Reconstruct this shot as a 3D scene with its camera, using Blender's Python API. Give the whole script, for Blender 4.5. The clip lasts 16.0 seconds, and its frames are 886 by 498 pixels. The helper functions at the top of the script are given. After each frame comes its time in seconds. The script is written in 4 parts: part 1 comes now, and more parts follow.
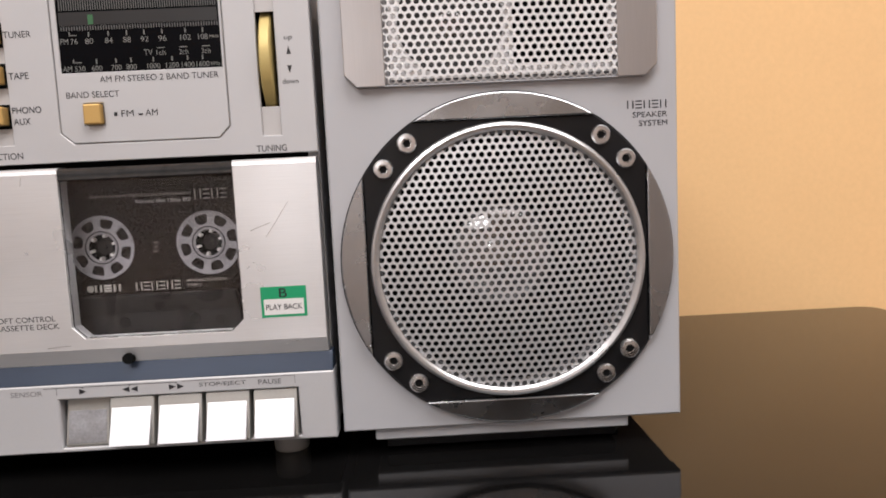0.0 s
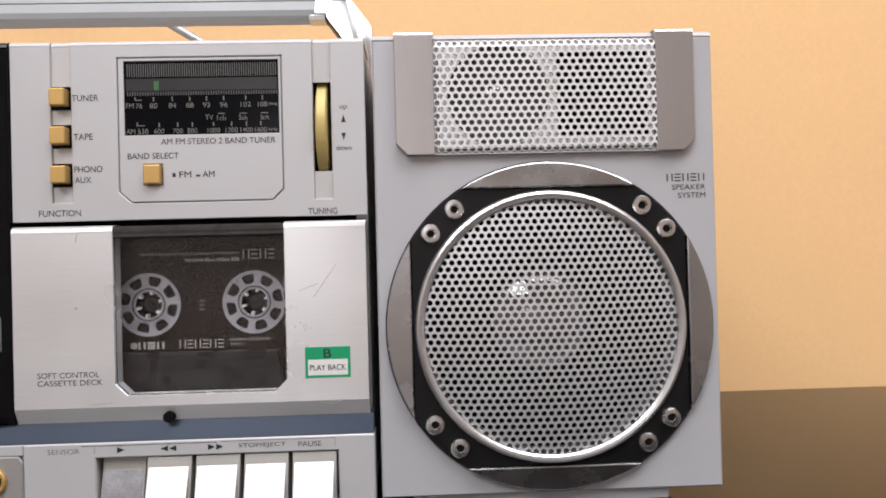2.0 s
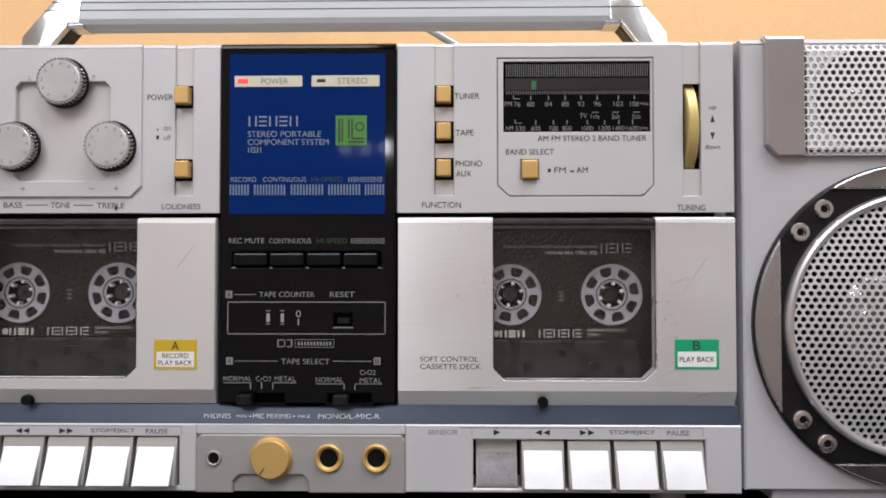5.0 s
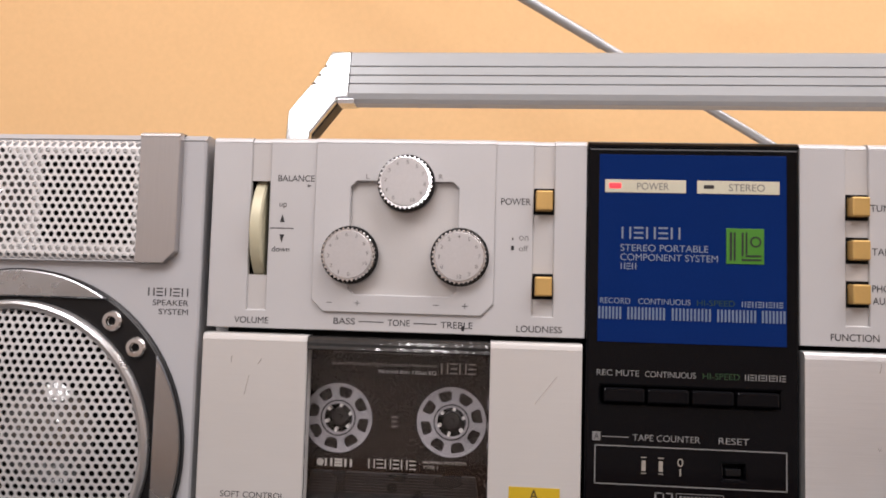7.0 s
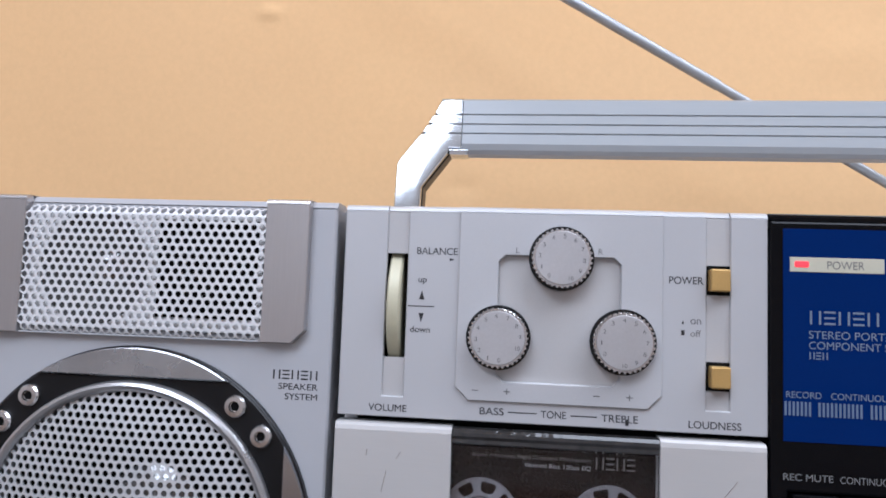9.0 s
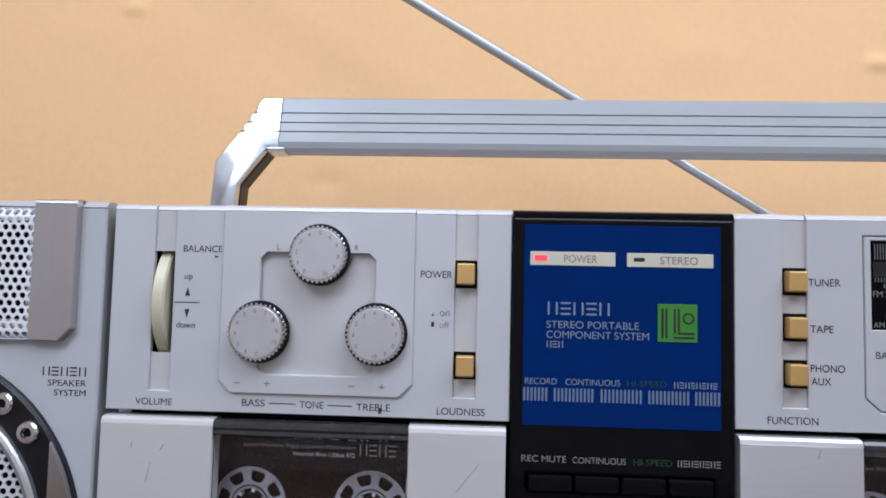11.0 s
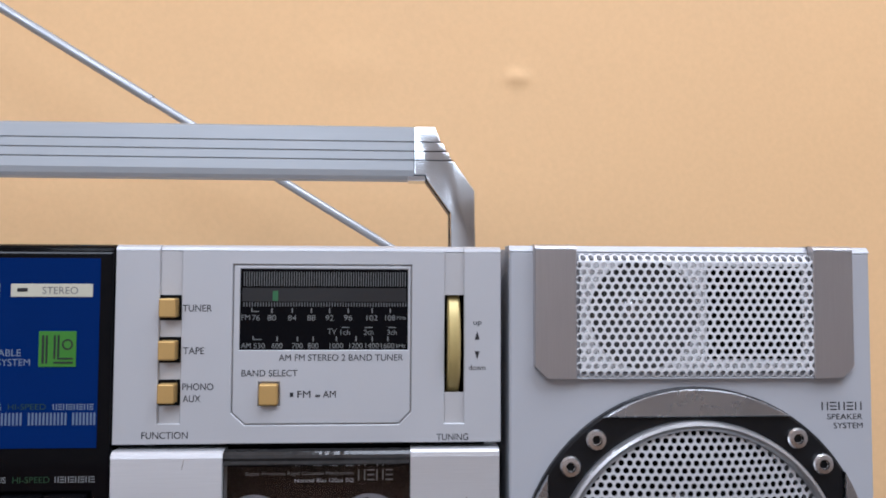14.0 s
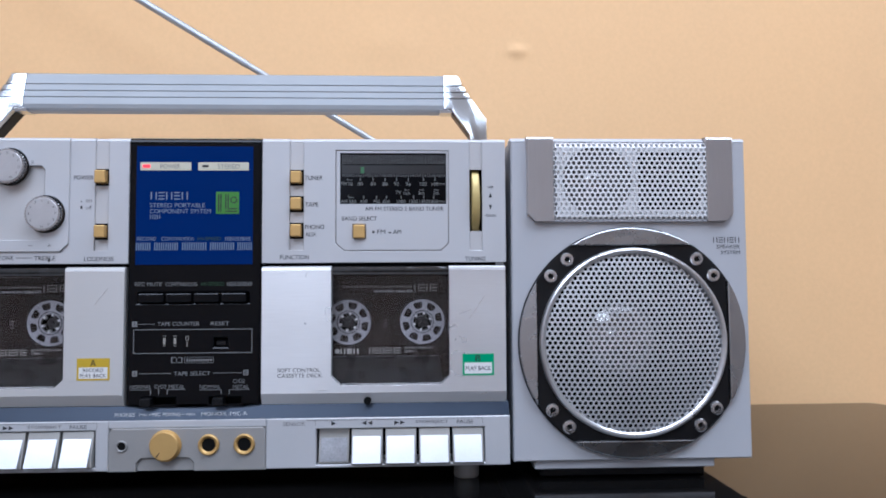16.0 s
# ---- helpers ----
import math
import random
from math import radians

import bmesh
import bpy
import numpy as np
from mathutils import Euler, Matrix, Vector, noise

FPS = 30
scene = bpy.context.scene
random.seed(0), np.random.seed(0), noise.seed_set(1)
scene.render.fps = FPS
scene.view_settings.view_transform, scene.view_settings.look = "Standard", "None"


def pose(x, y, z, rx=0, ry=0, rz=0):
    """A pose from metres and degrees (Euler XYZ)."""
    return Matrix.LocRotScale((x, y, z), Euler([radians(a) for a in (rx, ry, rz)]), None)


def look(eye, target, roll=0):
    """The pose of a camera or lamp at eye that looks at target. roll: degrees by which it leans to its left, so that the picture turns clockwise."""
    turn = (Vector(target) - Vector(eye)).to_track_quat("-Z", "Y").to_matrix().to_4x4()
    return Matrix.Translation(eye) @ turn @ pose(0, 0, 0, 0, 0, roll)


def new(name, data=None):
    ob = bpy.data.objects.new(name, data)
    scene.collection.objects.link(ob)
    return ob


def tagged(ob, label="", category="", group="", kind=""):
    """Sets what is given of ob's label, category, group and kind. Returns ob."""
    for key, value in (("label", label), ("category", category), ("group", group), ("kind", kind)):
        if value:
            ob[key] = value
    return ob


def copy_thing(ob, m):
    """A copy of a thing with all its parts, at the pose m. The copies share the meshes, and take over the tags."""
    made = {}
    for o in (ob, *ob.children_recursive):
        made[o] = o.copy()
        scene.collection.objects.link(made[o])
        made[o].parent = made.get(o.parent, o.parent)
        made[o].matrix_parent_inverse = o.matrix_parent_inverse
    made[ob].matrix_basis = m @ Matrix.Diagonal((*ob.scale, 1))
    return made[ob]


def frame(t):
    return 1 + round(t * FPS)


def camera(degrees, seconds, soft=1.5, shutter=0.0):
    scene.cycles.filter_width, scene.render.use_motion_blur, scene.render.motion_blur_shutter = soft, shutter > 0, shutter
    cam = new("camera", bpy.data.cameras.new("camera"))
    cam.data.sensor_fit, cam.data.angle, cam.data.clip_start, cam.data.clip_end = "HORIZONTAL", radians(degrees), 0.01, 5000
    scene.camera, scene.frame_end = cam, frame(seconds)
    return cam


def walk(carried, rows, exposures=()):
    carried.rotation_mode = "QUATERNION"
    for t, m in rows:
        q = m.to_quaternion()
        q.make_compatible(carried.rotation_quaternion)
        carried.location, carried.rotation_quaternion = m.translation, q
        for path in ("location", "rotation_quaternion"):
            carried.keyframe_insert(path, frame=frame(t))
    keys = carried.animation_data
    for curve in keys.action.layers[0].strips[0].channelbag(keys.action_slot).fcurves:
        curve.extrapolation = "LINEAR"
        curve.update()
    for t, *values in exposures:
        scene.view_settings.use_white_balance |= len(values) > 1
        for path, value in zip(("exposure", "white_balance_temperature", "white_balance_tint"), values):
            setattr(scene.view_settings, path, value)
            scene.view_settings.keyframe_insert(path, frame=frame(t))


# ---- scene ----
cam = camera(65.6, 16.0, soft=1.8)
PATH = [
    (0, (0.2130, -0.2678, 0.1120), (0.2664, 1.7227, -0.0955), -2.72),
    (0.5, (0.2143, -0.2735, 0.1040), (0.3011, 1.7238, 0.0478), -2.46),
    (1, (0.2135, -0.2748, 0.1064), (0.3100, 1.7228, 0.1028), -2.09),
    (1.5, (0.2113, -0.2758, 0.1057), (0.2952, 1.7223, 0.1244), -1.73),
    (2, (0.1939, -0.2724, 0.1081), (0.2643, 1.7263, 0.1220), -1.44),
    (2.5, (0.1649, -0.2710, 0.1105), (0.2205, 1.7282, 0.1060), -1.14),
    (3, (0.1301, -0.2766, 0.1110), (0.1783, 1.7227, 0.0991), -0.93),
    (3.5, (0.1058, -0.2805, 0.1099), (0.0694, 1.7191, 0.1083), -0.57),
    (3.7, (0.1019, -0.2801, 0.1103), (0.0591, 1.7195, 0.1058), -0.55),
    (5.8, (0.0173, -0.2819, 0.0991), (-0.0281, 1.7163, 0.1718), 0.63),
    (6, (0.0046, -0.2820, 0.1006), (-0.0537, 1.7160, 0.1659), 0.71),
    (6.2, (-0.0100, -0.2789, 0.1038), (-0.0864, 1.7185, 0.1657), 0.83),
    (6.5, (-0.0381, -0.2729, 0.1099), (-0.1490, 1.7232, 0.1652), 1.07),
    (7, (-0.0686, -0.2468, 0.1403), (-0.2213, 1.7440, 0.2570), 1.58),
    (7.5, (-0.0851, -0.2328, 0.1540), (-0.2691, 1.7551, 0.2734), 1.93),
    (8, (-0.1004, -0.2262, 0.1609), (-0.3199, 1.7582, 0.2794), 2.14),
    (8.2, (-0.1092, -0.2262, 0.1629), (-0.3332, 1.7565, 0.2995), 2.13),
    (9.25, (-0.1153, -0.2288, 0.1626), (-0.3322, 1.7538, 0.3164), 1.99),
    (10.3, (-0.0814, -0.2314, 0.1619), (-0.2493, 1.7569, 0.2980), 1.73),
    (10.5, (-0.0711, -0.2315, 0.1637), (-0.2236, 1.7579, 0.3012), 1.64),
    (11, (-0.0467, -0.2313, 0.1656), (-0.1587, 1.7611, 0.2986), 1.29),
    (11.5, (-0.0201, -0.2331, 0.1698), (-0.0850, 1.7620, 0.2948), 1.01),
    (12, (0.0082, -0.2358, 0.1727), (-0.0302, 1.7605, 0.2891), 0.72),
    (12.5, (0.0371, -0.2396, 0.1769), (0.0239, 1.7573, 0.2880), 0.57),
    (13, (0.0661, -0.2423, 0.1790), (0.1002, 1.7550, 0.2771), 0.38),
    (13.5, (0.1014, -0.2447, 0.1812), (0.1602, 1.7523, 0.2732), 0.29),
    (14, (0.1395, -0.2499, 0.1831), (0.2460, 1.7453, 0.2697), 0.23),
    (14.5, (0.1802, -0.2584, 0.1805), (0.3134, 1.7353, 0.2661), 0.15),
    (15, (0.1932, -0.2883, 0.1567), (0.3423, 1.7039, 0.2508), -0.09),
    (15.5, (0.1762, -0.3368, 0.1262), (0.3120, 1.6564, 0.2194), -0.26),
    (16, (0.1213, -0.3883, 0.1121), (0.2080, 1.6073, 0.2133), -0.35),
]
walk(cam, [(t, look(eye, target, roll)) for t, eye, target, roll in PATH],
     exposures=[(0, 0.0, 6380, 13), (0.5, 0.02, 6120, 12), (1, 0.0, 6280, 13), (1.5, 0.0, 6250, 13), (2, 0.0, 6100, 11), (3, 0.04, 5800, 10), (3.5, 0.0, 5900, 10), (6, 0.0, 6150, 13), (7, -0.04, 6450, 16), (8, -0.14, 5450, 11), (10.3, -0.17, 5250, 11), (12.5, -0.21, 5250, 11), (14, -0.25, 5300, 11), (14.5, -0.22, 5350, 13), (16, -0.14, 5020, 10)])

# ---- world and lamps ----
world = bpy.data.worlds.new("room_air")
world.use_nodes = True
world.node_tree.nodes["Background"].inputs[0].default_value = (0.9, 0.95, 1.0, 1)
world.node_tree.nodes["Background"].inputs[1].default_value = 0.05
scene.world = world


def area_lamp(name, eye, target, sx, sy, watts, colour):
    data = bpy.data.lights.new(name, "AREA")
    data.shape, data.size, data.size_y = "RECTANGLE", sx, sy
    data.energy, data.color = watts, colour
    ob = new(name, data)
    ob.matrix_world = look(eye, target)
    return ob


CEILING = 1.75
PANELS = [(0.8, -0.75, 1.7, 1.0, 45), (-0.8, -1.75, 1.2, 1.2, 53)]
for px, py, wx, wy, watts in PANELS:
    area_lamp("ceiling_panel_light", (px, py, CEILING - 0.03), (px, py, 0), wx, wy, watts, (1.0, 0.97, 0.94))
SPOTS = [(-0.42 + 0.085 * i, -2.72, 0.62) for i in range(3)]
for p in SPOTS:
    area_lamp("spot_light", p, (0.1, 0, 0.15), 0.05, 0.05, 0.75, (1.0, 0.98, 0.95))

# ---- materials ----
def mat(name, colour, rough=0.5, metal=0.0, var=0.05, scale=30.0, bump=0.0, grain=900.0, stretch=(1, 1, 1), coat=0.0, rvar=0.06, tint=None):
    m = bpy.data.materials.new(name)
    m.use_nodes = True
    nt = m.node_tree
    b = nt.nodes["Principled BSDF"]
    tc = nt.nodes.new("ShaderNodeTexCoord")
    mp = nt.nodes.new("ShaderNodeMapping")
    mp.inputs["Scale"].default_value = stretch
    nt.links.new(tc.outputs["Object"], mp.inputs["Vector"])
    big, fine = nt.nodes.new("ShaderNodeTexNoise"), nt.nodes.new("ShaderNodeTexNoise")
    big.inputs["Scale"].default_value, big.inputs["Detail"].default_value = scale, 5
    fine.inputs["Scale"].default_value, fine.inputs["Detail"].default_value = grain, 2
    nt.links.new(tc.outputs["Object"], big.inputs["Vector"])
    nt.links.new(mp.outputs["Vector"], fine.inputs["Vector"])
    both = nt.nodes.new("ShaderNodeMath")
    both.operation = "ADD"
    nt.links.new(big.outputs["Fac"], both.inputs[0])
    nt.links.new(fine.outputs["Fac"], both.inputs[1])
    ramp = nt.nodes.new("ShaderNodeMapRange")
    ramp.inputs[1].default_value, ramp.inputs[2].default_value = 0.6, 1.4
    nt.links.new(both.outputs[0], ramp.inputs[0])
    mix = nt.nodes.new("ShaderNodeMix")
    mix.data_type = "RGBA"
    lo = tint or tuple(c * (1 - var) for c in colour)
    mix.inputs[6].default_value = (*lo, 1)
    mix.inputs[7].default_value = (*(min(1, c * (1 + var)) for c in colour), 1)
    nt.links.new(ramp.outputs[0], mix.inputs[0])
    nt.links.new(mix.outputs[2], b.inputs["Base Color"])
    rr = nt.nodes.new("ShaderNodeMapRange")
    rr.inputs[3].default_value, rr.inputs[4].default_value = max(0.01, rough - rvar), min(1, rough + rvar)
    nt.links.new(big.outputs["Fac"], rr.inputs[0])
    rr.inputs[1].default_value, rr.inputs[2].default_value = 0.3, 0.7
    nt.links.new(rr.outputs[0], b.inputs["Roughness"])
    b.inputs["Metallic"].default_value = metal
    b.inputs["Coat Weight"].default_value = coat
    if bump:
        bp = nt.nodes.new("ShaderNodeBump")
        bp.inputs["Strength"].default_value, bp.inputs["Distance"].default_value = 1.0, bump
        nt.links.new(fine.outputs["Fac"], bp.inputs["Height"])
        nt.links.new(bp.outputs["Normal"], b.inputs["Normal"])
    return m


SILVER = mat("satin_silver_paint", (0.505, 0.505, 0.52), 0.42, 0.2, 0.03, 25, 0.00001, 2500)
SILVER_DEEP = mat("satin_silver_groove", (0.50, 0.49, 0.49), 0.45, 0.2, 0.03, 25, 0.00001, 2500)
CABINET = mat("grey_silver_cabinet_paint", (0.46, 0.465, 0.49), 0.42, 0.15, 0.03, 25, 0.00001, 2500)
GREY = mat("grey_jack_plate", (0.30, 0.29, 0.28), 0.5, 0.2, 0.05, 30, 0.00001, 2000)
BRUSHED = mat("brushed_aluminium", (0.68, 0.675, 0.685), 0.31, 0.62, 0.06, 18, 0.000018, 60, (1, 1, 60), rvar=0.05)
brush = BRUSHED.node_tree.nodes["Principled BSDF"]
brush.inputs["Anisotropic"].default_value = 0.85
along_z = BRUSHED.node_tree.nodes.new("ShaderNodeCombineXYZ")
along_z.inputs[2].default_value = 1.0
BRUSHED.node_tree.links.new(along_z.outputs[0], brush.inputs["Tangent"])
SATIN_DOOR = mat("satin_aluminium", (0.56, 0.545, 0.535), 0.46, 0.3, 0.03, 18, 0.000006, 60, (1, 1, 60), rvar=0.05)
BRUSHED_CAP = mat("brushed_cap_aluminium", (0.50, 0.485, 0.49), 0.34, 0.88, 0.05, 15, 0.00001, 60, (40, 1, 1), rvar=0.03)
HANDLE_GREY = mat("anodised_grey_aluminium", (0.32, 0.335, 0.35), 0.46, 0.15, 0.03, 20, 0.000006, 60, (1, 1, 40))
CHROME = mat("polished_chrome", (0.58, 0.585, 0.60), 0.12, 1.0, 0.03, 60, 0, rvar=0.04)
ARM_CHROME = mat("plated_chrome", (0.66, 0.70, 0.74), 0.19, 1.0, 0.03, 60, 0.0011, 26, rvar=0.03)
AERIAL_STEEL = mat("dull_aerial_chrome", (0.40, 0.42, 0.45), 0.42, 0.6, 0.05, 40, rvar=0.08)
SATIN_CHROME = mat("satin_chrome", (0.74, 0.74, 0.75), 0.24, 1.0, 0.04, 60, 0.000004, 300, rvar=0.06)
SEGMENT_CHROME = mat("grey_satin_chrome", (0.47, 0.48, 0.50), 0.26, 1.0, 0.04, 60, 0.000004, 300, rvar=0.06)
KEY_CHROME = mat("worn_key_chrome", (0.70, 0.715, 0.75), 0.4, 0.3, 0.04, 120, 0.000004, 900, rvar=0.04)
# Pressed key: its darker reflection is set as colour, along with smudges.
KEY_SHADED = mat("shaded_smudged_key_face", (0.27, 0.27, 0.285), 0.36, 0.6, 0.22, 160, 0.000004, 900, rvar=0.1)
KEY_SIDE = mat("grey_key_plastic", (0.36, 0.35, 0.33), 0.4, 0.3, 0.05, 60)
GRILLE = mat("perforated_silver_steel", (0.76, 0.76, 0.77), 0.42, 0.2, 0.04, 30, rvar=0.05)
WOOFER_STEEL = mat("perforated_woofer_steel", (0.57, 0.57, 0.58), 0.42, 0.4, 0.05, 30, rvar=0.05)
GRILLE_EDGE = mat("grille_trim_steel", (0.56, 0.56, 0.57), 0.3, 0.85, 0.04, 40)
BLACK = mat("black_plastic", (0.006, 0.006, 0.007), 0.34, 0.0, 0.2, 60, 0.000006, 1500)
BLACK.node_tree.nodes["Principled BSDF"].inputs["Specular IOR Level"].default_value = 0.3
BLACK_GLOSS = mat("black_gloss_panel", (0.003, 0.003, 0.004), 0.06, 0.0, 0.2, 60, rvar=0.02)
BLACK_GLOSS.node_tree.nodes["Principled BSDF"].inputs["Specular IOR Level"].default_value = 0.15
# Shade inside bays, pits and bores put into the colour; also the woofer cone.
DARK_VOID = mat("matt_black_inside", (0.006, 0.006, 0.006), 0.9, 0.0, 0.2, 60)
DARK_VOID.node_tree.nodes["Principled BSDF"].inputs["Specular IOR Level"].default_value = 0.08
CONE = mat("grey_paper_cone", (0.10, 0.10, 0.10), 0.6, 0.0, 0.1, 80)
GOLD = mat("gold_anodised_button", (0.56, 0.36, 0.125), 0.48, 0.5, 0.06, 120, 0.000006, 1800)
GOLD_PALE = mat("pale_gold_wheel", (0.56, 0.53, 0.38), 0.42, 0.1, 0.05, 120, 0.000008, 1800)
GOLD_WHEEL = mat("gold_wheel", (0.50, 0.39, 0.15), 0.42, 0.35, 0.05, 120, 0.000008, 1800)
DIAL_BLACK = mat("black_dial_glass", (0.004, 0.004, 0.005), 0.16, 0.0, 0.2, 60, rvar=0.02)
DIAL_BLACK.node_tree.nodes["Principled BSDF"].inputs["Specular IOR Level"].default_value = 0.04
BLUE = mat("blue_display_film", (0.0045, 0.020, 0.112), 0.05, 0.0, 0.05, 40, rvar=0.02)
BLUE.node_tree.nodes["Principled BSDF"].inputs["Specular IOR Level"].default_value = 0.012
BAND_BLUE = mat("slate_blue_trim", (0.032, 0.046, 0.075), 0.36, 0.3, 0.06, 30, 0.000005, 60, (1, 1, 40))
CREAM = mat("cream_lens", (0.55, 0.53, 0.42), 0.4, 0.0, 0.03, 60)
GREEN = mat("green_badge", (0.05, 0.20, 0.02), 0.4, 0.0, 0.05, 60)
GREEN_STICKER = mat("green_sticker", (0.01, 0.30, 0.13), 0.4, 0.0, 0.04, 60)
YELLOW_STICKER = mat("yellow_sticker", (0.50, 0.34, 0.015), 0.4, 0.0, 0.04, 60)
WHITE_INK = mat("white_ink", (0.62, 0.63, 0.64), 0.5, 0.0, 0.03, 60)
GREY_INK = mat("pale_grey_ink", (0.18, 0.18, 0.18), 0.5, 0.0, 0.05, 60)
CASSETTE_INK = mat("pale_cassette_ink", (0.30, 0.29, 0.27), 0.5, 0.0, 0.05, 60)
DARK_INK = mat("dark_grey_ink", (0.014, 0.014, 0.017), 0.5, 0.0, 0.1, 60)
DIAL_INK = mat("dim_dial_ink", (0.17, 0.17, 0.165), 0.5, 0.0, 0.1, 60)
SCALE_INK = mat("dim_scale_ink", (0.10, 0.10, 0.10), 0.5, 0.0, 0.1, 60)
DISPLAY_INK = mat("pale_blue_ink", (0.17, 0.21, 0.28), 0.5, 0.0, 0.05, 60)
LEVEL_INK = mat("dim_blue_ink", (0.13, 0.175, 0.26), 0.5, 0.0, 0.05, 60)
MID_INK = mat("thin_grey_ink", (0.055, 0.055, 0.06), 0.5, 0.0, 0.1, 60)
FAINT_INK = mat("worn_grey_ink", (0.15, 0.145, 0.15), 0.5, 0.0, 0.2, 200)
DIM_GREEN_INK = mat("dim_green_ink", (0.008, 0.038, 0.010), 0.5, 0.0, 0.2, 200)
GOLD_INK = mat("pale_gold_ink", (0.27, 0.25, 0.22), 0.5, 0.0, 0.1, 200)
SHELL = mat("smoked_cassette_plastic", (0.0075, 0.005, 0.0045), 0.1, 0.0, 0.3, 40, rvar=0.04)
SHELL.node_tree.nodes["Principled BSDF"].inputs["Specular IOR Level"].default_value = 0.2
SHELL_TRIM = mat("ribbed_cassette_plastic", (0.012, 0.0115, 0.012), 0.3, 0.0, 0.15, 60)
SHELL_TRIM.node_tree.nodes["Principled BSDF"].inputs["Specular IOR Level"].default_value = 0.25
TOOTH = mat("white_hub_teeth", (0.50, 0.49, 0.48), 0.35, 0.0, 0.05, 90)
LIP_ACRYLIC = mat("smoked_acrylic_lip", (0.03, 0.029, 0.029), 0.08, 0.0, 0.3, 300, 0.0002, 260, rvar=0.04)
REEL = mat("milky_reel_plastic", (0.20, 0.195, 0.21), 0.3, 0.0, 0.12, 90)
BOARD = mat("grey_tweeter_board", (0.72, 0.72, 0.72), 0.6)
DUST_CAP = mat("silver_dust_cap", (0.34, 0.34, 0.34), 0.11, 0.9, 0.04, 80, rvar=0.03)
WHITE_STICKER = mat("white_sticker", (0.72, 0.71, 0.70), 0.4, 0.0, 0.03, 60)
TABLE_BLACK = mat("black_lacquer", (0.004, 0.0038, 0.0038), 0.06, 0.0, 0.2, 12, rvar=0.02)
TABLE_BLACK.node_tree.nodes["Principled BSDF"].inputs["Specular IOR Level"].default_value = 0.44
WALL_ORANGE = mat("apricot_wall_paint", (0.82, 0.53, 0.26), 0.75, 0.0, 0.035, 7, 0.00008, 260)
ROOM_WALL = mat("pale_room_paint", (0.50, 0.47, 0.45), 0.8, 0.0, 0.04, 4)
CEIL_PAINT = mat("white_ceiling_paint", (0.78, 0.77, 0.75), 0.9, 0.0, 0.03, 4)
FLOOR_WOOD = mat("brown_floor", (0.20, 0.12, 0.07), 0.5, 0.0, 0.15, 6)
DOOR_INK = mat("grey_door_ink", (0.05, 0.05, 0.055), 0.5, 0.0, 0.15, 200)
KNOB_FACE = mat("grey_silver_knob_face", (0.50, 0.49, 0.50), 0.38, 0.5, 0.05, 150, 0.000006, 1500)
RUBBER = mat("dark_rubber", (0.03, 0.03, 0.03), 0.7, 0.0, 0.1, 100)


def glow(name, colour, strength):
    m = mat(name, colour, 0.4)
    b = m.node_tree.nodes["Principled BSDF"]
    b.inputs["Emission Color"].default_value = (*colour, 1)
    b.inputs["Emission Strength"].default_value = strength
    return m


RED_LED = glow("red_led", (1.0, 0.045, 0.06), 0.95)
GREEN_LED = glow("green_pointer", (0.03, 0.12, 0.045), 0.08)


def clear(name, colour):
    m = mat(name, colour, 0.03, rvar=0.02)
    b = m.node_tree.nodes["Principled BSDF"]
    b.inputs["Transmission Weight"].default_value = 1.0
    b.inputs["IOR"].default_value = 1.36
    return m


CLEAR = clear("clear_acrylic", (0.93, 0.92, 0.92))

# ---- building helpers; lengths in millimetres ----
MM = 0.001


def box(x0, x1, y0, y1, z0, z1, bevel=0.0, seg=1):
    bm = bmesh.new()
    bmesh.ops.create_cube(bm, size=1)
    for v in bm.verts:
        v.co = Vector(((x0 + x1) / 2 + v.co.x * (x1 - x0), (y0 + y1) / 2 + v.co.y * (y1 - y0), (z0 + z1) / 2 + v.co.z * (z1 - z0))) * MM
    if bevel:
        bmesh.ops.bevel(bm, geom=bm.edges[:], offset=bevel * MM, segments=seg, affect="EDGES", profile=0.5)
    return bm


def plate(outer, holes, y0, y1, bevel=0.0, seg=1):
    """A sheet cut to an outline of (x, z), with holes through it, from its face at y0 back to y1."""
    bm = bmesh.new()
    edges = []
    for loop in (outer, *holes):
        vs = [bm.verts.new((x * MM, y0 * MM, z * MM)) for x, z in loop]
        edges += [bm.edges.new((vs[i], vs[(i + 1) % len(vs)])) for i in range(len(vs))]
    if holes:
        bmesh.ops.triangle_fill(bm, use_beauty=True, use_dissolve=False, edges=edges, normal=(0, -1, 0))
    else:
        bm.faces.new([v for v in bm.verts])
    back = bmesh.ops.extrude_face_region(bm, geom=bm.faces[:])["geom"]
    for g in back:
        if isinstance(g, bmesh.types.BMVert):
            g.co.y = y1 * MM
    bmesh.ops.recalc_face_normals(bm, faces=bm.faces[:])
    if bevel:
        front = [e for e in bm.edges if all(abs(v.co.y - y0 * MM) < 1e-7 for v in e.verts) and len(e.link_faces) == 2 and e.calc_face_angle(0) > 0.8]
        bmesh.ops.bevel(bm, geom=front, offset=bevel * MM, segments=seg, affect="EDGES", profile=0.5)
    return bm


